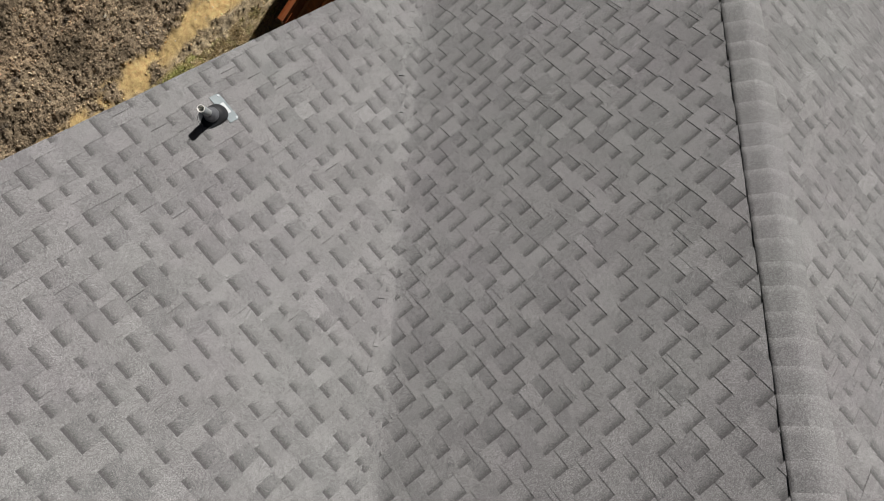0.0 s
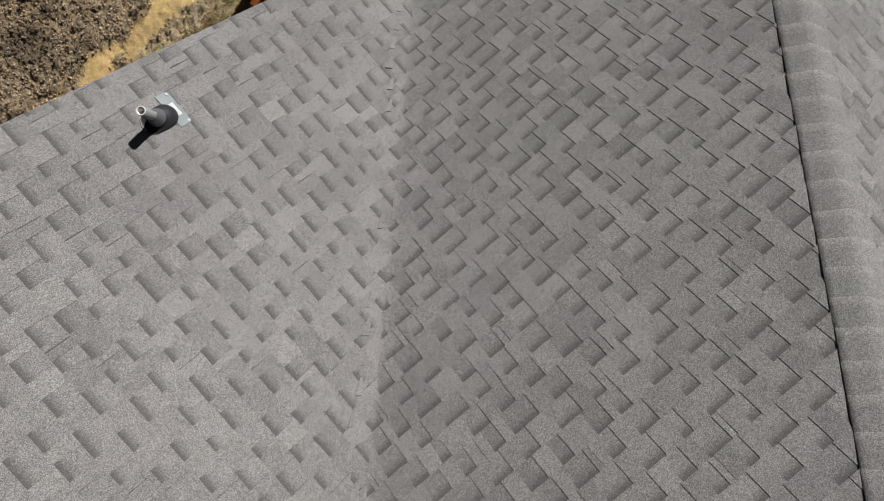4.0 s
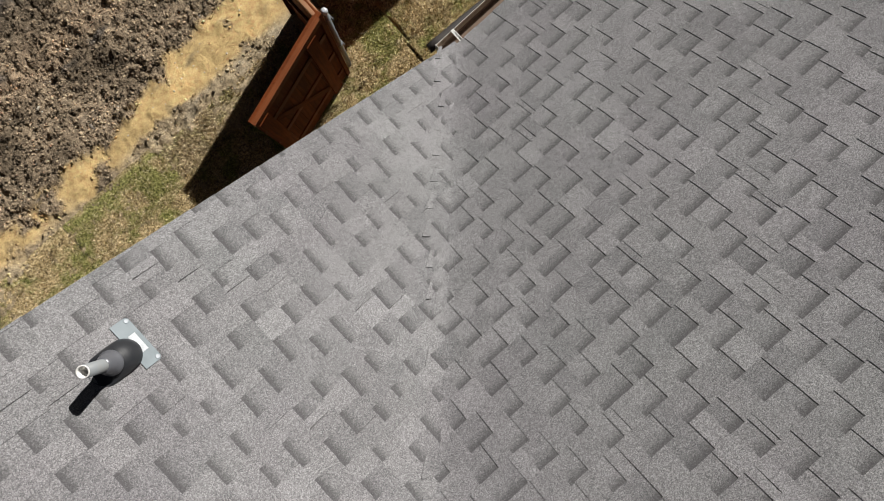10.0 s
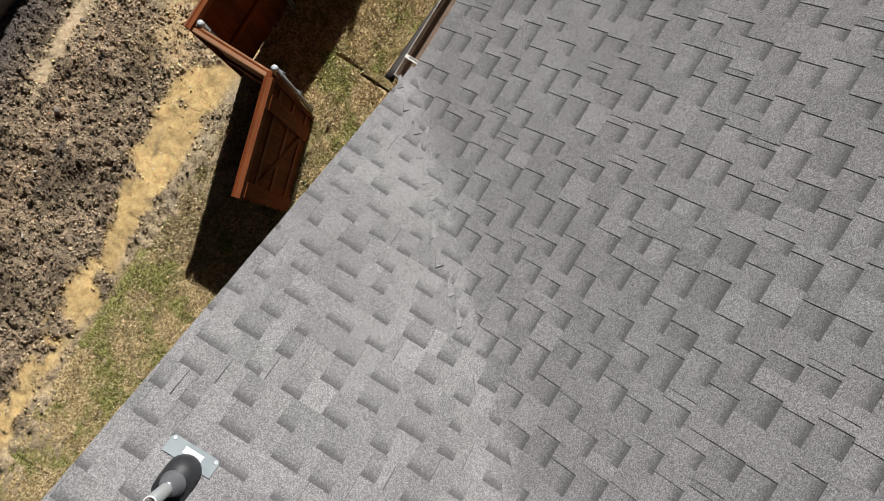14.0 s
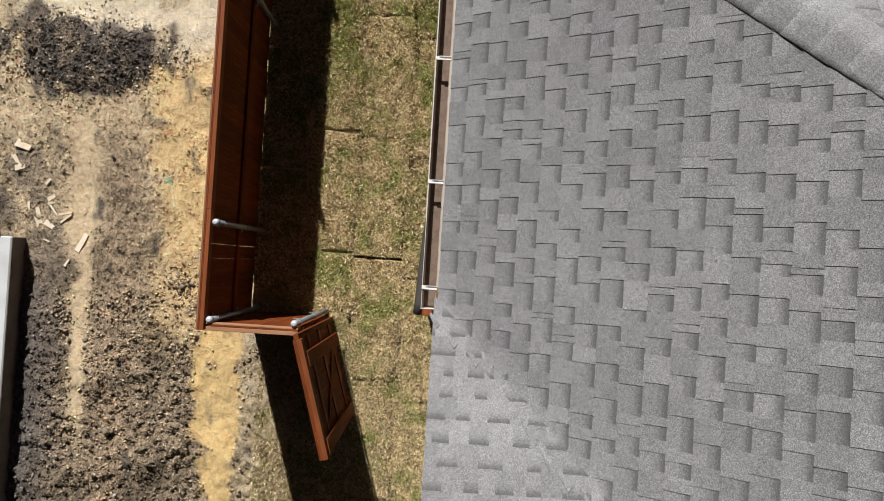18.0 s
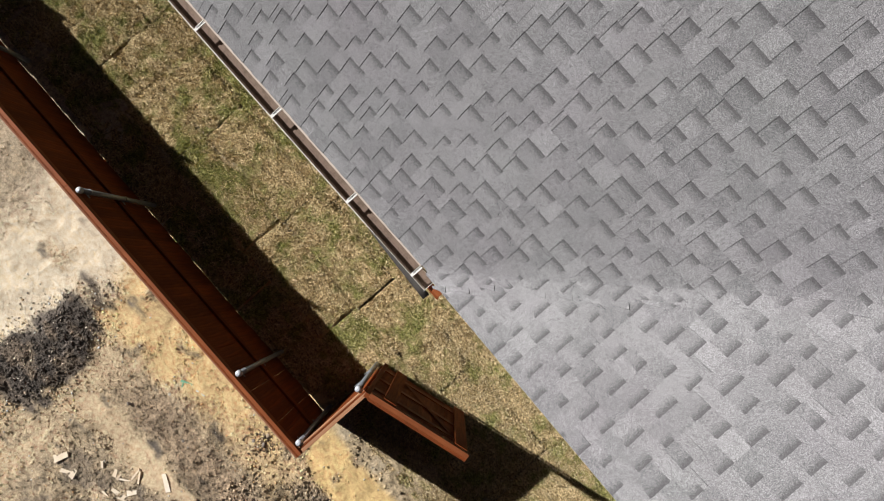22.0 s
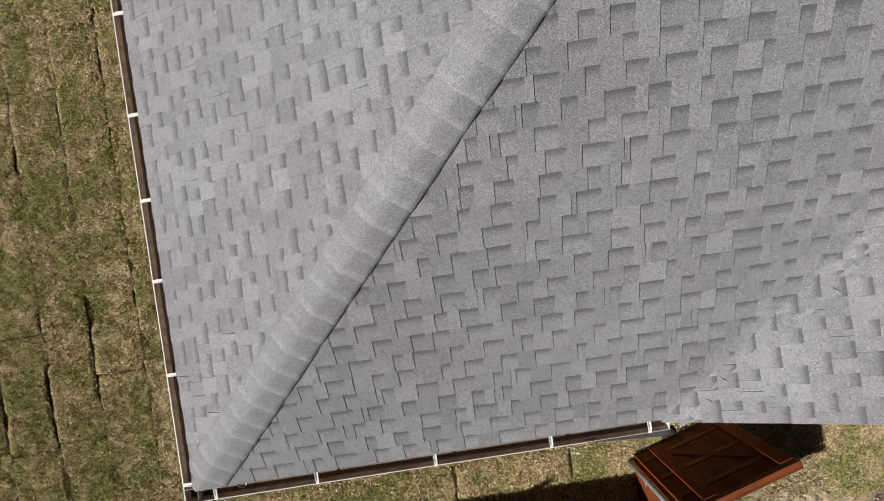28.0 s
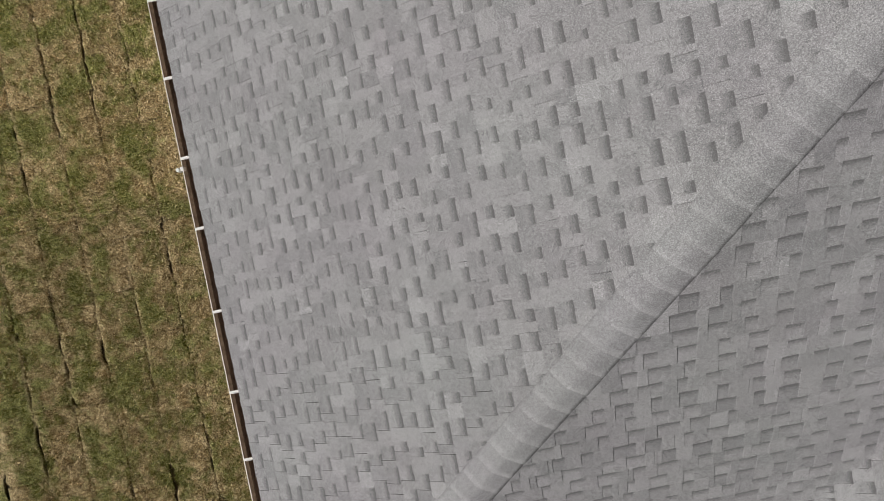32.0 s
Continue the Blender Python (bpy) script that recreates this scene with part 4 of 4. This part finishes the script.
def blade_material(name, shift, gain):
    m, nt, b = mat(name, 0.7, 0.0, 0.2)
    isl = nt.nodes.new("ShaderNodeNewGeometry")
    dry = ramp(nt, isl.outputs["Random Per Island"], [(0.0, (0.76, 0.66, 0.45)), (0.3, (0.5, 0.41, 0.24)), (0.7, (0.24, 0.18, 0.085)), (1.0, (0.09, 0.065, 0.03))])
    fresh = ramp(nt, isl.outputs["Random Per Island"], [(0.0, (0.56, 0.51, 0.27)), (0.35, (0.29, 0.28, 0.085)), (0.7, (0.145, 0.165, 0.04)), (1.0, (0.06, 0.078, 0.017))])
    where = noise_tex(nt, isl.outputs["Position"], 2.1, 6.0, 0.72)
    c = mix(nt, ramp(nt, where, [(0.47 - shift, (0, 0, 0)), (0.59 - shift, (0.95, 0.95, 0.95))]), dry, fresh)
    nt.links.new(mix(nt, 1.0, c, (gain, gain, gain), "MULTIPLY"), b.inputs["Base Color"])
    return m


BLADE_PALE = blade_material("pale_olive_blade", 0.03, 1.6)
BLADE_DRY = blade_material("pale_dry_blade", -0.02, 1.35)
BLADE, BLADE_OLD = blade_material("straw_blade", -0.02, 1.55), blade_material("olive_blade", 0.01, 1.42)
blades("grass", -4.4, -0.1, BATCH, 9.5, 300000, "pale straw-coloured and green grass blades on the sod", BLADE_PALE, (), 0.042, [-6.32 + SOD_W * i for i in range(2, 10)])
blades("grass", -4.4, -0.1, -2.0, BATCH, 520000, "short straw-coloured and green grass blades on the sod", BLADE_OLD, (), 0.042, [-6.32 + SOD_W * i for i in range(2, 10)])
blades("grass", -0.1, 4.25, -2.0, 0.2, 170000, "short straw-coloured and green grass blades between fence and house", BLADE,
       [(2.52, -2.17, -1.573), (3.47, -1.573, -0.976), (2.02, -1.573, -0.976), (3.52, -0.976, -0.379), (0.62, -0.976, -0.379)])
blades("grass", 4.3, 10.5, -2.0, 0.1, 260000, "short dry grass blades beside the gate", BLADE_DRY, (), 0.034)


# ---- fence ----
TOP = 1.74
POST_X = (-6.48, -4.04, -1.6, 0.84, 3.28, 4.19)


def board(name, lo, hi, m, material, parent, label="", bevel=0.002):
    """A board built at its own origin so that its grain runs along it."""
    lo, hi = Vector(lo), Vector(hi)
    c = (lo + hi) / 2
    if material is CEDAR and hi.z - lo.z > hi.x - lo.x:
        material = CEDAR_UP
    ob = link(name, solid(lo - c, hi - c, None, bevel), material, parent, label)
    ob.matrix_basis = m @ Matrix.Translation(c)
    return ob


def steel_post(parent, x, y, top=TOP, low=-0.1):
    ob = link("post", pipe((0, 0, low), (0, 0, top), 0.027, 20), STEEL, parent, "galvanised steel fence post")
    ob.location = (x, y, 0)
    bm = bmesh.new()
    tube(bm, [((0, 0, top - 0.035), 0.034, (0, 0, 1)), ((0, 0, top - 0.005), 0.034, (0, 0, 1)), ((0, 0, top + 0.01), 0.028, (0, 0, 1)), ((0, 0, top + 0.02), 0.014, (0, 0, 1))], 20)
    link("post_cap", bm, CAP_STEEL, ob, "domed galvanised steel cap")
    for z in (0.8, 1.55):
        bm = bmesh.new()
        tube(bm, [((0, 0, z - 0.015), 0.033, (0, 0, 1)), ((0, 0, z + 0.015), 0.033, (0, 0, 1))], 20)
        box(bm, (-0.05, -0.037, z - 0.012), (0.05, -0.031, z + 0.012))
        link("strap", bm, STEEL, ob)
    return ob


def fence_run(label, length, pickets_from, m, posts, trim=CEDAR):
    """Along local x, seen face on +y: pickets behind, two rails, a cap board on top."""
    root = tagged(empty("fence"), label, "fence")
    root.matrix_basis = m
    I = Matrix()
    for z, wood in ((0.78, CEDAR), (TOP - 0.047, CEDAR_SUNLIT if trim is CEDAR else trim)):
        x = 0.0
        while x < length - 0.01:
            e = min(length, x + 2.44)
            board("rail", (x + 0.002, -0.019, z - 0.045), (e - 0.002, 0.008 if z < 1.0 else 0.019, z + 0.045), I, wood, root)
            x = e
    x = pickets_from
    while x < length - 0.02:
        w = min(0.14, length - x)
        board("picket", (x, -0.036 - rng.uniform(0, 0.002), 0.048 + rng.uniform(-0.02, 0.012)), (x + w - rng.choice((0.0006, 0.0006, 0.0006, 0.0008, 0.001, 0.0028)), -0.0205, TOP - 0.005), I, CEDAR, root)
        x += w
    board("trim_board", (0.0, -0.054, TOP - 0.1), (length, -0.0385, TOP - 0.006), I, CEDAR_WORN if trim is CEDAR else trim, root)
    for x, y in posts:
        steel_post(root, x, y)
    return root


X0 = -6.6
fence_run("red-brown stained board fence on galvanised steel posts beside the sod", CORNER_X + 0.02 - X0, 0.0, pose(X0, FENCE_Y - 0.02, 0), [(x - X0, 0.07) for x in POST_X])
fence_run("short return of red-brown stained board fence beside the open gate", 0.86, 0.0, pose(CORNER_X, FENCE_Y + 0.88, 0, 0, 0, -90) @ pose(0, 0, 0, 0, 0, 0), [(0.04, -0.09)], CEDAR_PALE)

# ---- gate ----
GATE_TOP = 1.98


def gate(m, length):
    """Open gate leaf along local x from its hinges; the framed face on +y."""
    root = tagged(empty("gate"), "open red-brown stained board gate leaf with rails and a brace", "gate")
    root.matrix_basis = m
    I = Matrix()
    x = 0.0
    while x < length - 0.03:
        w = min(0.14, length - x)
        board("picket", (x, -0.036, 0.07 + rng.uniform(-0.008, 0.008)), (x + w - 0.002, -0.0205, GATE_TOP - 0.005), I, CEDAR, root)
        x += w
    for z in (0.35, 0.95, 1.5):
        board("rail", (0.0, -0.019, z - 0.045), (length, -0.008, z + 0.045), I, CEDAR_SUNLIT, root, "stained gate rail")
    board("top_rail", (0.0, -0.019, GATE_TOP - 0.09), (length, 0.03, GATE_TOP), I, CEDAR_SUNLIT, root, "stained top rail")
    board("trim_board", (0.0, -0.052, GATE_TOP - 0.09), (length, -0.037, GATE_TOP - 0.01), I, CEDAR, root)
    board("end_stile", (-0.05, -0.036, 0.07), (-0.001, 0.012, GATE_TOP - 0.002), I, CEDAR, root, "upright stained hinge stile")
    for x in (0.13, length - 0.16):
        board("stile", (x, 0.0195, 0.2), (x + 0.14, 0.037, GATE_TOP - 0.1), I, CEDAR, root, "wide upright stained stile board")
    a, b = Vector((0.28, 0, 0.42)), Vector((length - 0.18, 0, 1.44))
    ang = math.degrees(math.atan2(b.z - a.z, b.x - a.x))
    ln = (b - a).length
    board("brace", (-ln / 2, -0.0075, -0.04), (ln / 2, -0.0035, 0.04), Matrix.Translation((a + b) / 2) @ pose(0, 0, 0, 0, -ang, 0), CEDAR, root, "diagonal stained brace")
    for z in (0.35, 1.5):
        part("hinge", solid((-0.07, -0.042, z - 0.02), (0.1, -0.037, z + 0.02), None, 0.001), STEEL, root, "galvanised strap hinge")
    return root


HINGE, TIP = Vector((4.29, -1.155, 0)), Vector((5.345, -0.842, 0))
gate(pose(HINGE.x, HINGE.y, 0, 0, 0, math.degrees(math.atan2(TIP.y - HINGE.y, TIP.x - HINGE.x))), (TIP - HINGE).length)

# latch post at the house
lp = tagged(empty("gate_post"), "short stained wooden latch post at the house wall", "post")
board("post", (-0.045, -0.045, -0.05), (0.045, 0.045, 1.75), pose(3.98, -0.02, 0), CEDAR_SUNLIT, lp)
board("stop_board", (-0.1, -0.062, 0.1), (0.06, -0.047, 1.7), pose(3.98, -0.02, 0), CEDAR, lp)

# ---- concrete foundation next door ----
SLAB_X, SLAB_Z = 3.53, 0.29
slab_root = tagged(empty("foundation"), "pale new concrete foundation slab with a rough edge", "foundation")
x_end, y_end = SLAB_X + 11.0, SLAB_Y - 7.0
EDGE = 0.15
part("curb", solid((SLAB_X, SLAB_Y - EDGE + 0.012, SLAB_Z - 0.04), (x_end, SLAB_Y, SLAB_Z), None, 0.012), CONCRETE, slab_root, "pale concrete edge strip")
part("curb", solid((SLAB_X, y_end, SLAB_Z - 0.04), (SLAB_X + EDGE - 0.012, SLAB_Y - EDGE, SLAB_Z), None, 0.012), CONCRETE, slab_root, "pale concrete edge strip")
part("slab", solid((SLAB_X + EDGE, y_end, -0.1), (x_end, SLAB_Y - EDGE, SLAB_Z - 0.004), None, 0.01), SLABTOP, slab_root, "nearly white smooth slab top")
part("footing", solid((SLAB_X + 0.004, SLAB_Y - 0.09, -0.1), (x_end, SLAB_Y - 0.004, SLAB_Z - 0.041)), FOOTING, slab_root, "dark concrete side with its shade put into the colour")
part("joint", solid((SLAB_X + 0.01, y_end, -0.1), (x_end - 0.01, SLAB_Y - 0.1, SLAB_Z - 0.043)), DECK, slab_root, "dark joint round the slab")

# ---- debris ----
def scrap(x, y, length, width, thick, turn, material=SCRAP, label="pale split piece of scrap wood on the soil", name="wood_scrap"):
    h = soil_at(x, y)[1]
    bm = bmesh.new()
    r = random.Random(int(x * 1000 + y * 77))
    pts = [(-length / 2, -width / 2), (length / 2 * r.uniform(0.8, 1), -width / 2 * r.uniform(0.3, 1)), (length / 2, width / 2 * r.uniform(0.2, 0.9)), (-length / 2 * r.uniform(0.85, 1), width / 2)]
    up = [bm.verts.new((px, py, thick)) for px, py in pts]
    lo = [bm.verts.new((px, py, 0)) for px, py in pts]
    bm.faces.new(up), bm.faces.new(lo[::-1])
    for i in range(4):
        bm.faces.new((up[i], lo[i], lo[(i + 1) % 4], up[(i + 1) % 4]))
    bmesh.ops.recalc_face_normals(bm, faces=bm.faces)
    ob = tagged(link(name, bm, material), label, "scrap")
    ob.matrix_basis = pose(x, y, h - 0.004, r.uniform(-4, 4), r.uniform(-3, 3), turn)
    return ob


SCRAPS = [(3.34, -4.73, 0.42, 0.1, 20), (3.36, -4.6, 0.14, 0.07, 60), (3.2, -4.56, 0.22, 0.025, 38), (3.22, -4.45, 0.2, 0.025, 100), (3.28, -4.42, 0.16, 0.025, 130),
          (3.55, -4.21, 0.24, 0.06, 155), (3.04, -4.61, 0.1, 0.05, 120), (3.1, -4.6, 0.09, 0.04, 100), (2.85, -4.66, 0.09, 0.03, 140), (3.15, -4.85, 0.1, 0.03, 10),
          (2.43, -4.98, 0.2, 0.1, 70), (2.7, -5.0, 0.12, 0.07, 100), (2.62, -5.06, 0.16, 0.05, 30), (3.8, -4.35, 0.1, 0.03, 150), (3.55, -4.62, 0.09, 0.02, 70)]
for x, y, ln, w, turn in SCRAPS:
    scrap(x, y, ln, w, 0.018, turn)
GREEN = painted("green_plastic", (0.12, 0.33, 0.2), 0.5)
PALE = painted("pale_plastic_strip", (0.6, 0.62, 0.55), 0.6)
BLUE = painted("blue_shadow_tone", (0.2, 0.29, 0.5), 0.5, 0.6, (0.4, 0.45, 0.52), 0.0, 30.0)
scrap(2.78, -3.2, 0.16, 0.025, 0.008, 30, GREEN, "torn green plastic strip lying on the sand", "plastic_strip")
scrap(2.76, -3.24, 0.09, 0.02, 0.008, 120, GREEN, "torn green plastic strip lying on the sand", "plastic_strip")
scrap(2.95, -3.17, 0.24, 0.02, 0.008, 15, PALE, "pale narrow plastic strip lying on the sand", "plastic_strip")
# thin blue strip put in as the shadow of the white sheet
tagged(link("sheet_shadow", solid((3.7, -5.09, SLAB_Z - 0.005), (4.2, -5.03, SLAB_Z + 0.006), None, 0.002), BLUE), "blue strip standing in for the white sheet's shadow on the slab", "strip")
tagged(link("paper_sheet", solid((3.72, -5.22, SLAB_Z - 0.005), (4.06, -5.1, SLAB_Z + 0.002), None, 0.001), WHITE), "white sheet lying on the concrete slab", "sheet")


# ---- clods and stones ----
def lump(r):
    """A low irregular lump of 20 faces."""
    bm = bmesh.new()
    bmesh.ops.create_icosphere(bm, subdivisions=1, radius=1.0)
    for v in bm.verts:
        v.co *= r.uniform(0.45, 1.3)
        v.co.z *= 0.5
    co = np.array([v.co[:] for v in bm.verts])
    fs = np.array([[v.index for v in f.verts] for f in bm.faces])
    bm.free()
    return co, fs


def scatter(name, count, region, sizes, keep, tint, label, category, seed, steep=4):
    rr = random.Random(seed)
    kinds = [lump(rr) for _ in range(16)]
    shapes, faces = np.array([k[0] for k in kinds]), kinds[0][1]
    r = np.random.RandomState(seed)
    x0, x1, y0, y1 = region
    pts = np.zeros((0, 2))
    while len(pts) < count:
        p = np.stack([r.uniform(x0, x1, 4 * count), r.uniform(y0, y1, 4 * count)], 1)
        pts = np.concatenate([pts, p[r.uniform(0, 1, len(p)) < keep(p[:, 0], p[:, 1])]])
    pts = pts[:count]
    ground = soil_lookup(pts[:, 0], pts[:, 1])
    s = sizes[0] + (sizes[1] - sizes[0]) * r.uniform(0, 1, count) ** steep
    a = r.uniform(0, 6.283, count)
    ca, sa = np.cos(a)[:, None], np.sin(a)[:, None]
    co = shapes[r.randint(0, 16, count)] * s[:, None, None]
    co[..., 0] *= r.uniform(0.5, 1.0, count)[:, None]
    out = np.stack([co[..., 0] * ca - co[..., 1] * sa, co[..., 0] * sa + co[..., 1] * ca, co[..., 2]], -1)
    out += np.stack([pts[:, 0], pts[:, 1], ground[:, 3] + s * 0.25], 1)[:, None, :]
    n = shapes.shape[1]
    me = tri_mesh(name, out.reshape(-1, 3), (faces[None] + (np.arange(count) * n)[:, None, None]).reshape(-1, 3))
    shade = np.clip(tint(ground[:, :3], r, count), 0.01, 0.9)
    at = me.attributes.new("soil", "FLOAT_COLOR", "POINT")
    at.data.foreach_set("color", np.repeat(np.concatenate([shade, np.ones((count, 1))], 1), n, 0).astype(np.float32).ravel())
    me.materials.append(SOIL)
    return tagged(new(name, me), label, category, kind="stuff")


def outside(x, y):
    """Where bare soil lies open: beyond the fence and past the gate, off the slab."""
    beyond = np.where(x < CORNER_X + 0.05, np.where(y < FENCE_Y - 0.07, 1.0, 0.0), np.where(y < -1.75, 1.0, 0.15))
    return np.where((y < SLAB_Y) & (x > SLAB_X), 0.0, beyond)


def rough_part(x, y):
    smooth = soil_lookup(x, y)[:, 4]
    share = np.where(x > 4.2, 1.0, np.where(x > 1.6, 0.65, 0.3))
    rim = np.where((x > 4.3) & (y > -2.2), 0.35, 1.0)
    return outside(x, y) * share * rim * np.where(smooth > 0.42, 0.015, 1 - 1.6 * np.clip(smooth, 0, 0.6))


def heap_part(x, y):
    wob = 0.07 * np.sin(9 * x + 4 * y) + 0.06 * np.sin(7 * y - 5 * x + 1)
    return np.exp(-(((x - 1.3 + wob) / 0.45) ** 2 + ((y + 4.3 + 1.5 * wob) / 0.95) ** 2) ** 2)


def shades(*tones):
    return lambda c, r, n: c * r.choice(tones, (n, 1))


scatter("soil_clods", 42000, (4.1, 9.8, -5.8, -1.95), (0.003, 0.027), rough_part, shades(0.45, 0.65, 0.9, 1.0, 1.15, 1.45, 2.0), "crumbled brown soil clods", "soil", 3, 4)
scatter("soil_clods", 26000, (-2.0, 4.1, -6.2, -2.1), (0.0025, 0.019), rough_part, shades(0.75, 0.85, 0.95, 1.05, 1.15, 1.3, 1.6), "small crumbs of tan and brown soil", "soil", 7, 4)
scatter("soil_clods", 500, (4.0, 9.8, -5.6, -2.4), (0.015, 0.038), lambda x, y: np.where(soil_lookup(x, y)[:, 4] < 0.12, rough_part(x, y), 0.0), shades(0.65, 0.85, 1.0, 1.2), "larger clods of brown soil", "soil", 5, 3)
scatter("gravel", 2600, (-3.5, 11.5, -7.5, -1.5), (0.003, 0.015), outside, lambda c, r, n: np.array((0.62, 0.6, 0.55)) * r.uniform(0.6, 1.4, (n, 1)), "small pale stones in the soil", "stones", 4)
scatter("soil_clods", 7500, (0.5, 2.2, -5.6, -3.0), (0.002, 0.023), heap_part,
        lambda c, r, n: c * r.choice((0.5, 0.7, 0.9, 1.1, 1.4, 1.9, 4.0), (n, 1), p=(0.2, 0.2, 0.2, 0.2, 0.1, 0.06, 0.04)), "heap of dark soil clods", "soil", 6)


# crumbs washed up beside the fence corner
scatter("soil_crumbs", 420, (3.6, 4.3, -3.3, -2.6), (0.004, 0.024), lambda x, y: np.exp(-(((x - 3.95) / 0.14) ** 2 + ((y + 2.95) / 0.17) ** 2)),
        lambda c, r, n: np.array((0.24, 0.18, 0.115)) * r.choice((0.5, 0.8, 1.1, 1.5), (n, 1)), "patch of dark soil crumbs on the sand", "soil", 9)


# ---- single stones ----
def stone(x, y, r, tone):
    rr = random.Random(int(x * 991 + y * 37))
    bm = bmesh.new()
    bmesh.ops.create_icosphere(bm, subdivisions=2, radius=r * 0.75)
    sx, sy, sz = rr.uniform(0.8, 1.3), rr.uniform(0.7, 1.1), rr.uniform(0.5, 0.75)
    for v in bm.verts:
        k = 1 + 0.4 * noise.noise(v.co / r * 1.9 + Vector((x, y, 0))) + 0.2 * noise.noise(v.co / r * 4.5)
        v.co = Vector((v.co.x * sx, v.co.y * sy, v.co.z * sz)) * k
    ob = tagged(link("stone", bm, STONES[tone]), ("pale rounded stone lying on the soil", "grey rough stone lying on the soil", "brown clod-like stone lying on the soil")[tone], "stone", "stones on the soil")
    h = soil_at(x, y)[1]
    ob.matrix_basis = pose(x, y, h + r * 0.2, 0, 0, rr.uniform(0, 360))


STONES = [painted("pale_stone", (0.5, 0.45, 0.36), 0.85, 0.5), painted("grey_stone", (0.2, 0.17, 0.14), 0.9, 0.6), painted("brown_stone", (0.33, 0.26, 0.18), 0.9, 0.5)]
for x, y, r, tone in ((7.34, -1.93, 0.028, 0), (4.0, -2.98, 0.045, 1), (3.95, -2.86, 0.035, 2), (3.88, -3.05, 0.03, 1), (5.75, -3.75, 0.06, 1), (6.5, -3.6, 0.03, 0), (5.1, -3.4, 0.035, 2),
                      (4.7, -4.1, 0.04, 1), (7.2, -3.3, 0.03, 0), (8.0, -2.9, 0.025, 0), (2.9, -2.6, 0.03, 2), (2.1, -2.5, 0.03, 2), (3.3, -3.7, 0.035, 1), (5.9, -2.9, 0.03, 2),
                      (6.9, -2.75, 0.035, 1), (8.3, -3.2, 0.03, 0), (4.9, -2.95, 0.03, 1), (1.2, -2.45, 0.03, 2), (2.5, -3.9, 0.04, 1), (2.75, -3.45, 0.028, 0)):
    stone(x, y, r, tone)

# soil thrown up round the gate post
scatter("soil_mound", 500, (3.95, 4.5, -1.05, -0.65), (0.004, 0.03), lambda x, y: np.exp(-(((x - 4.22) / 0.13) ** 2 + ((y + 0.86) / 0.1) ** 2)),
        lambda c, r, n: np.array((0.2, 0.14, 0.08)) * r.uniform(0.4, 1.3, (n, 1)), "small heap of dark crumbled soil on the sod", "soil", 8)

# ---- rain sensor on the side gutter ----
rs = tagged(empty("rain_sensor", (0.03, -0.14, 0)), "small white rain sensor clamped to the gutter lip", "sensor")
part("clamp", solid((-0.10, 5.52, GZ - 0.06), (-0.068, 5.56, GZ + 0.012), None, 0.002), WHITE, rs)
bm = bmesh.new()
tube(bm, [((-0.135, 5.54, GZ - 0.10), 0.02, (0, 0, 1)), ((-0.135, 5.54, GZ - 0.02), 0.022, (0, 0, 1)), ((-0.135, 5.54, GZ), 0.016, (0, 0, 1))], 16)
part("sensor_body", bm, WHITE, rs)
part("arm", solid((-0.135, 5.531, GZ - 0.05), (-0.095, 5.549, GZ - 0.035), None, 0.001), WHITE, rs)
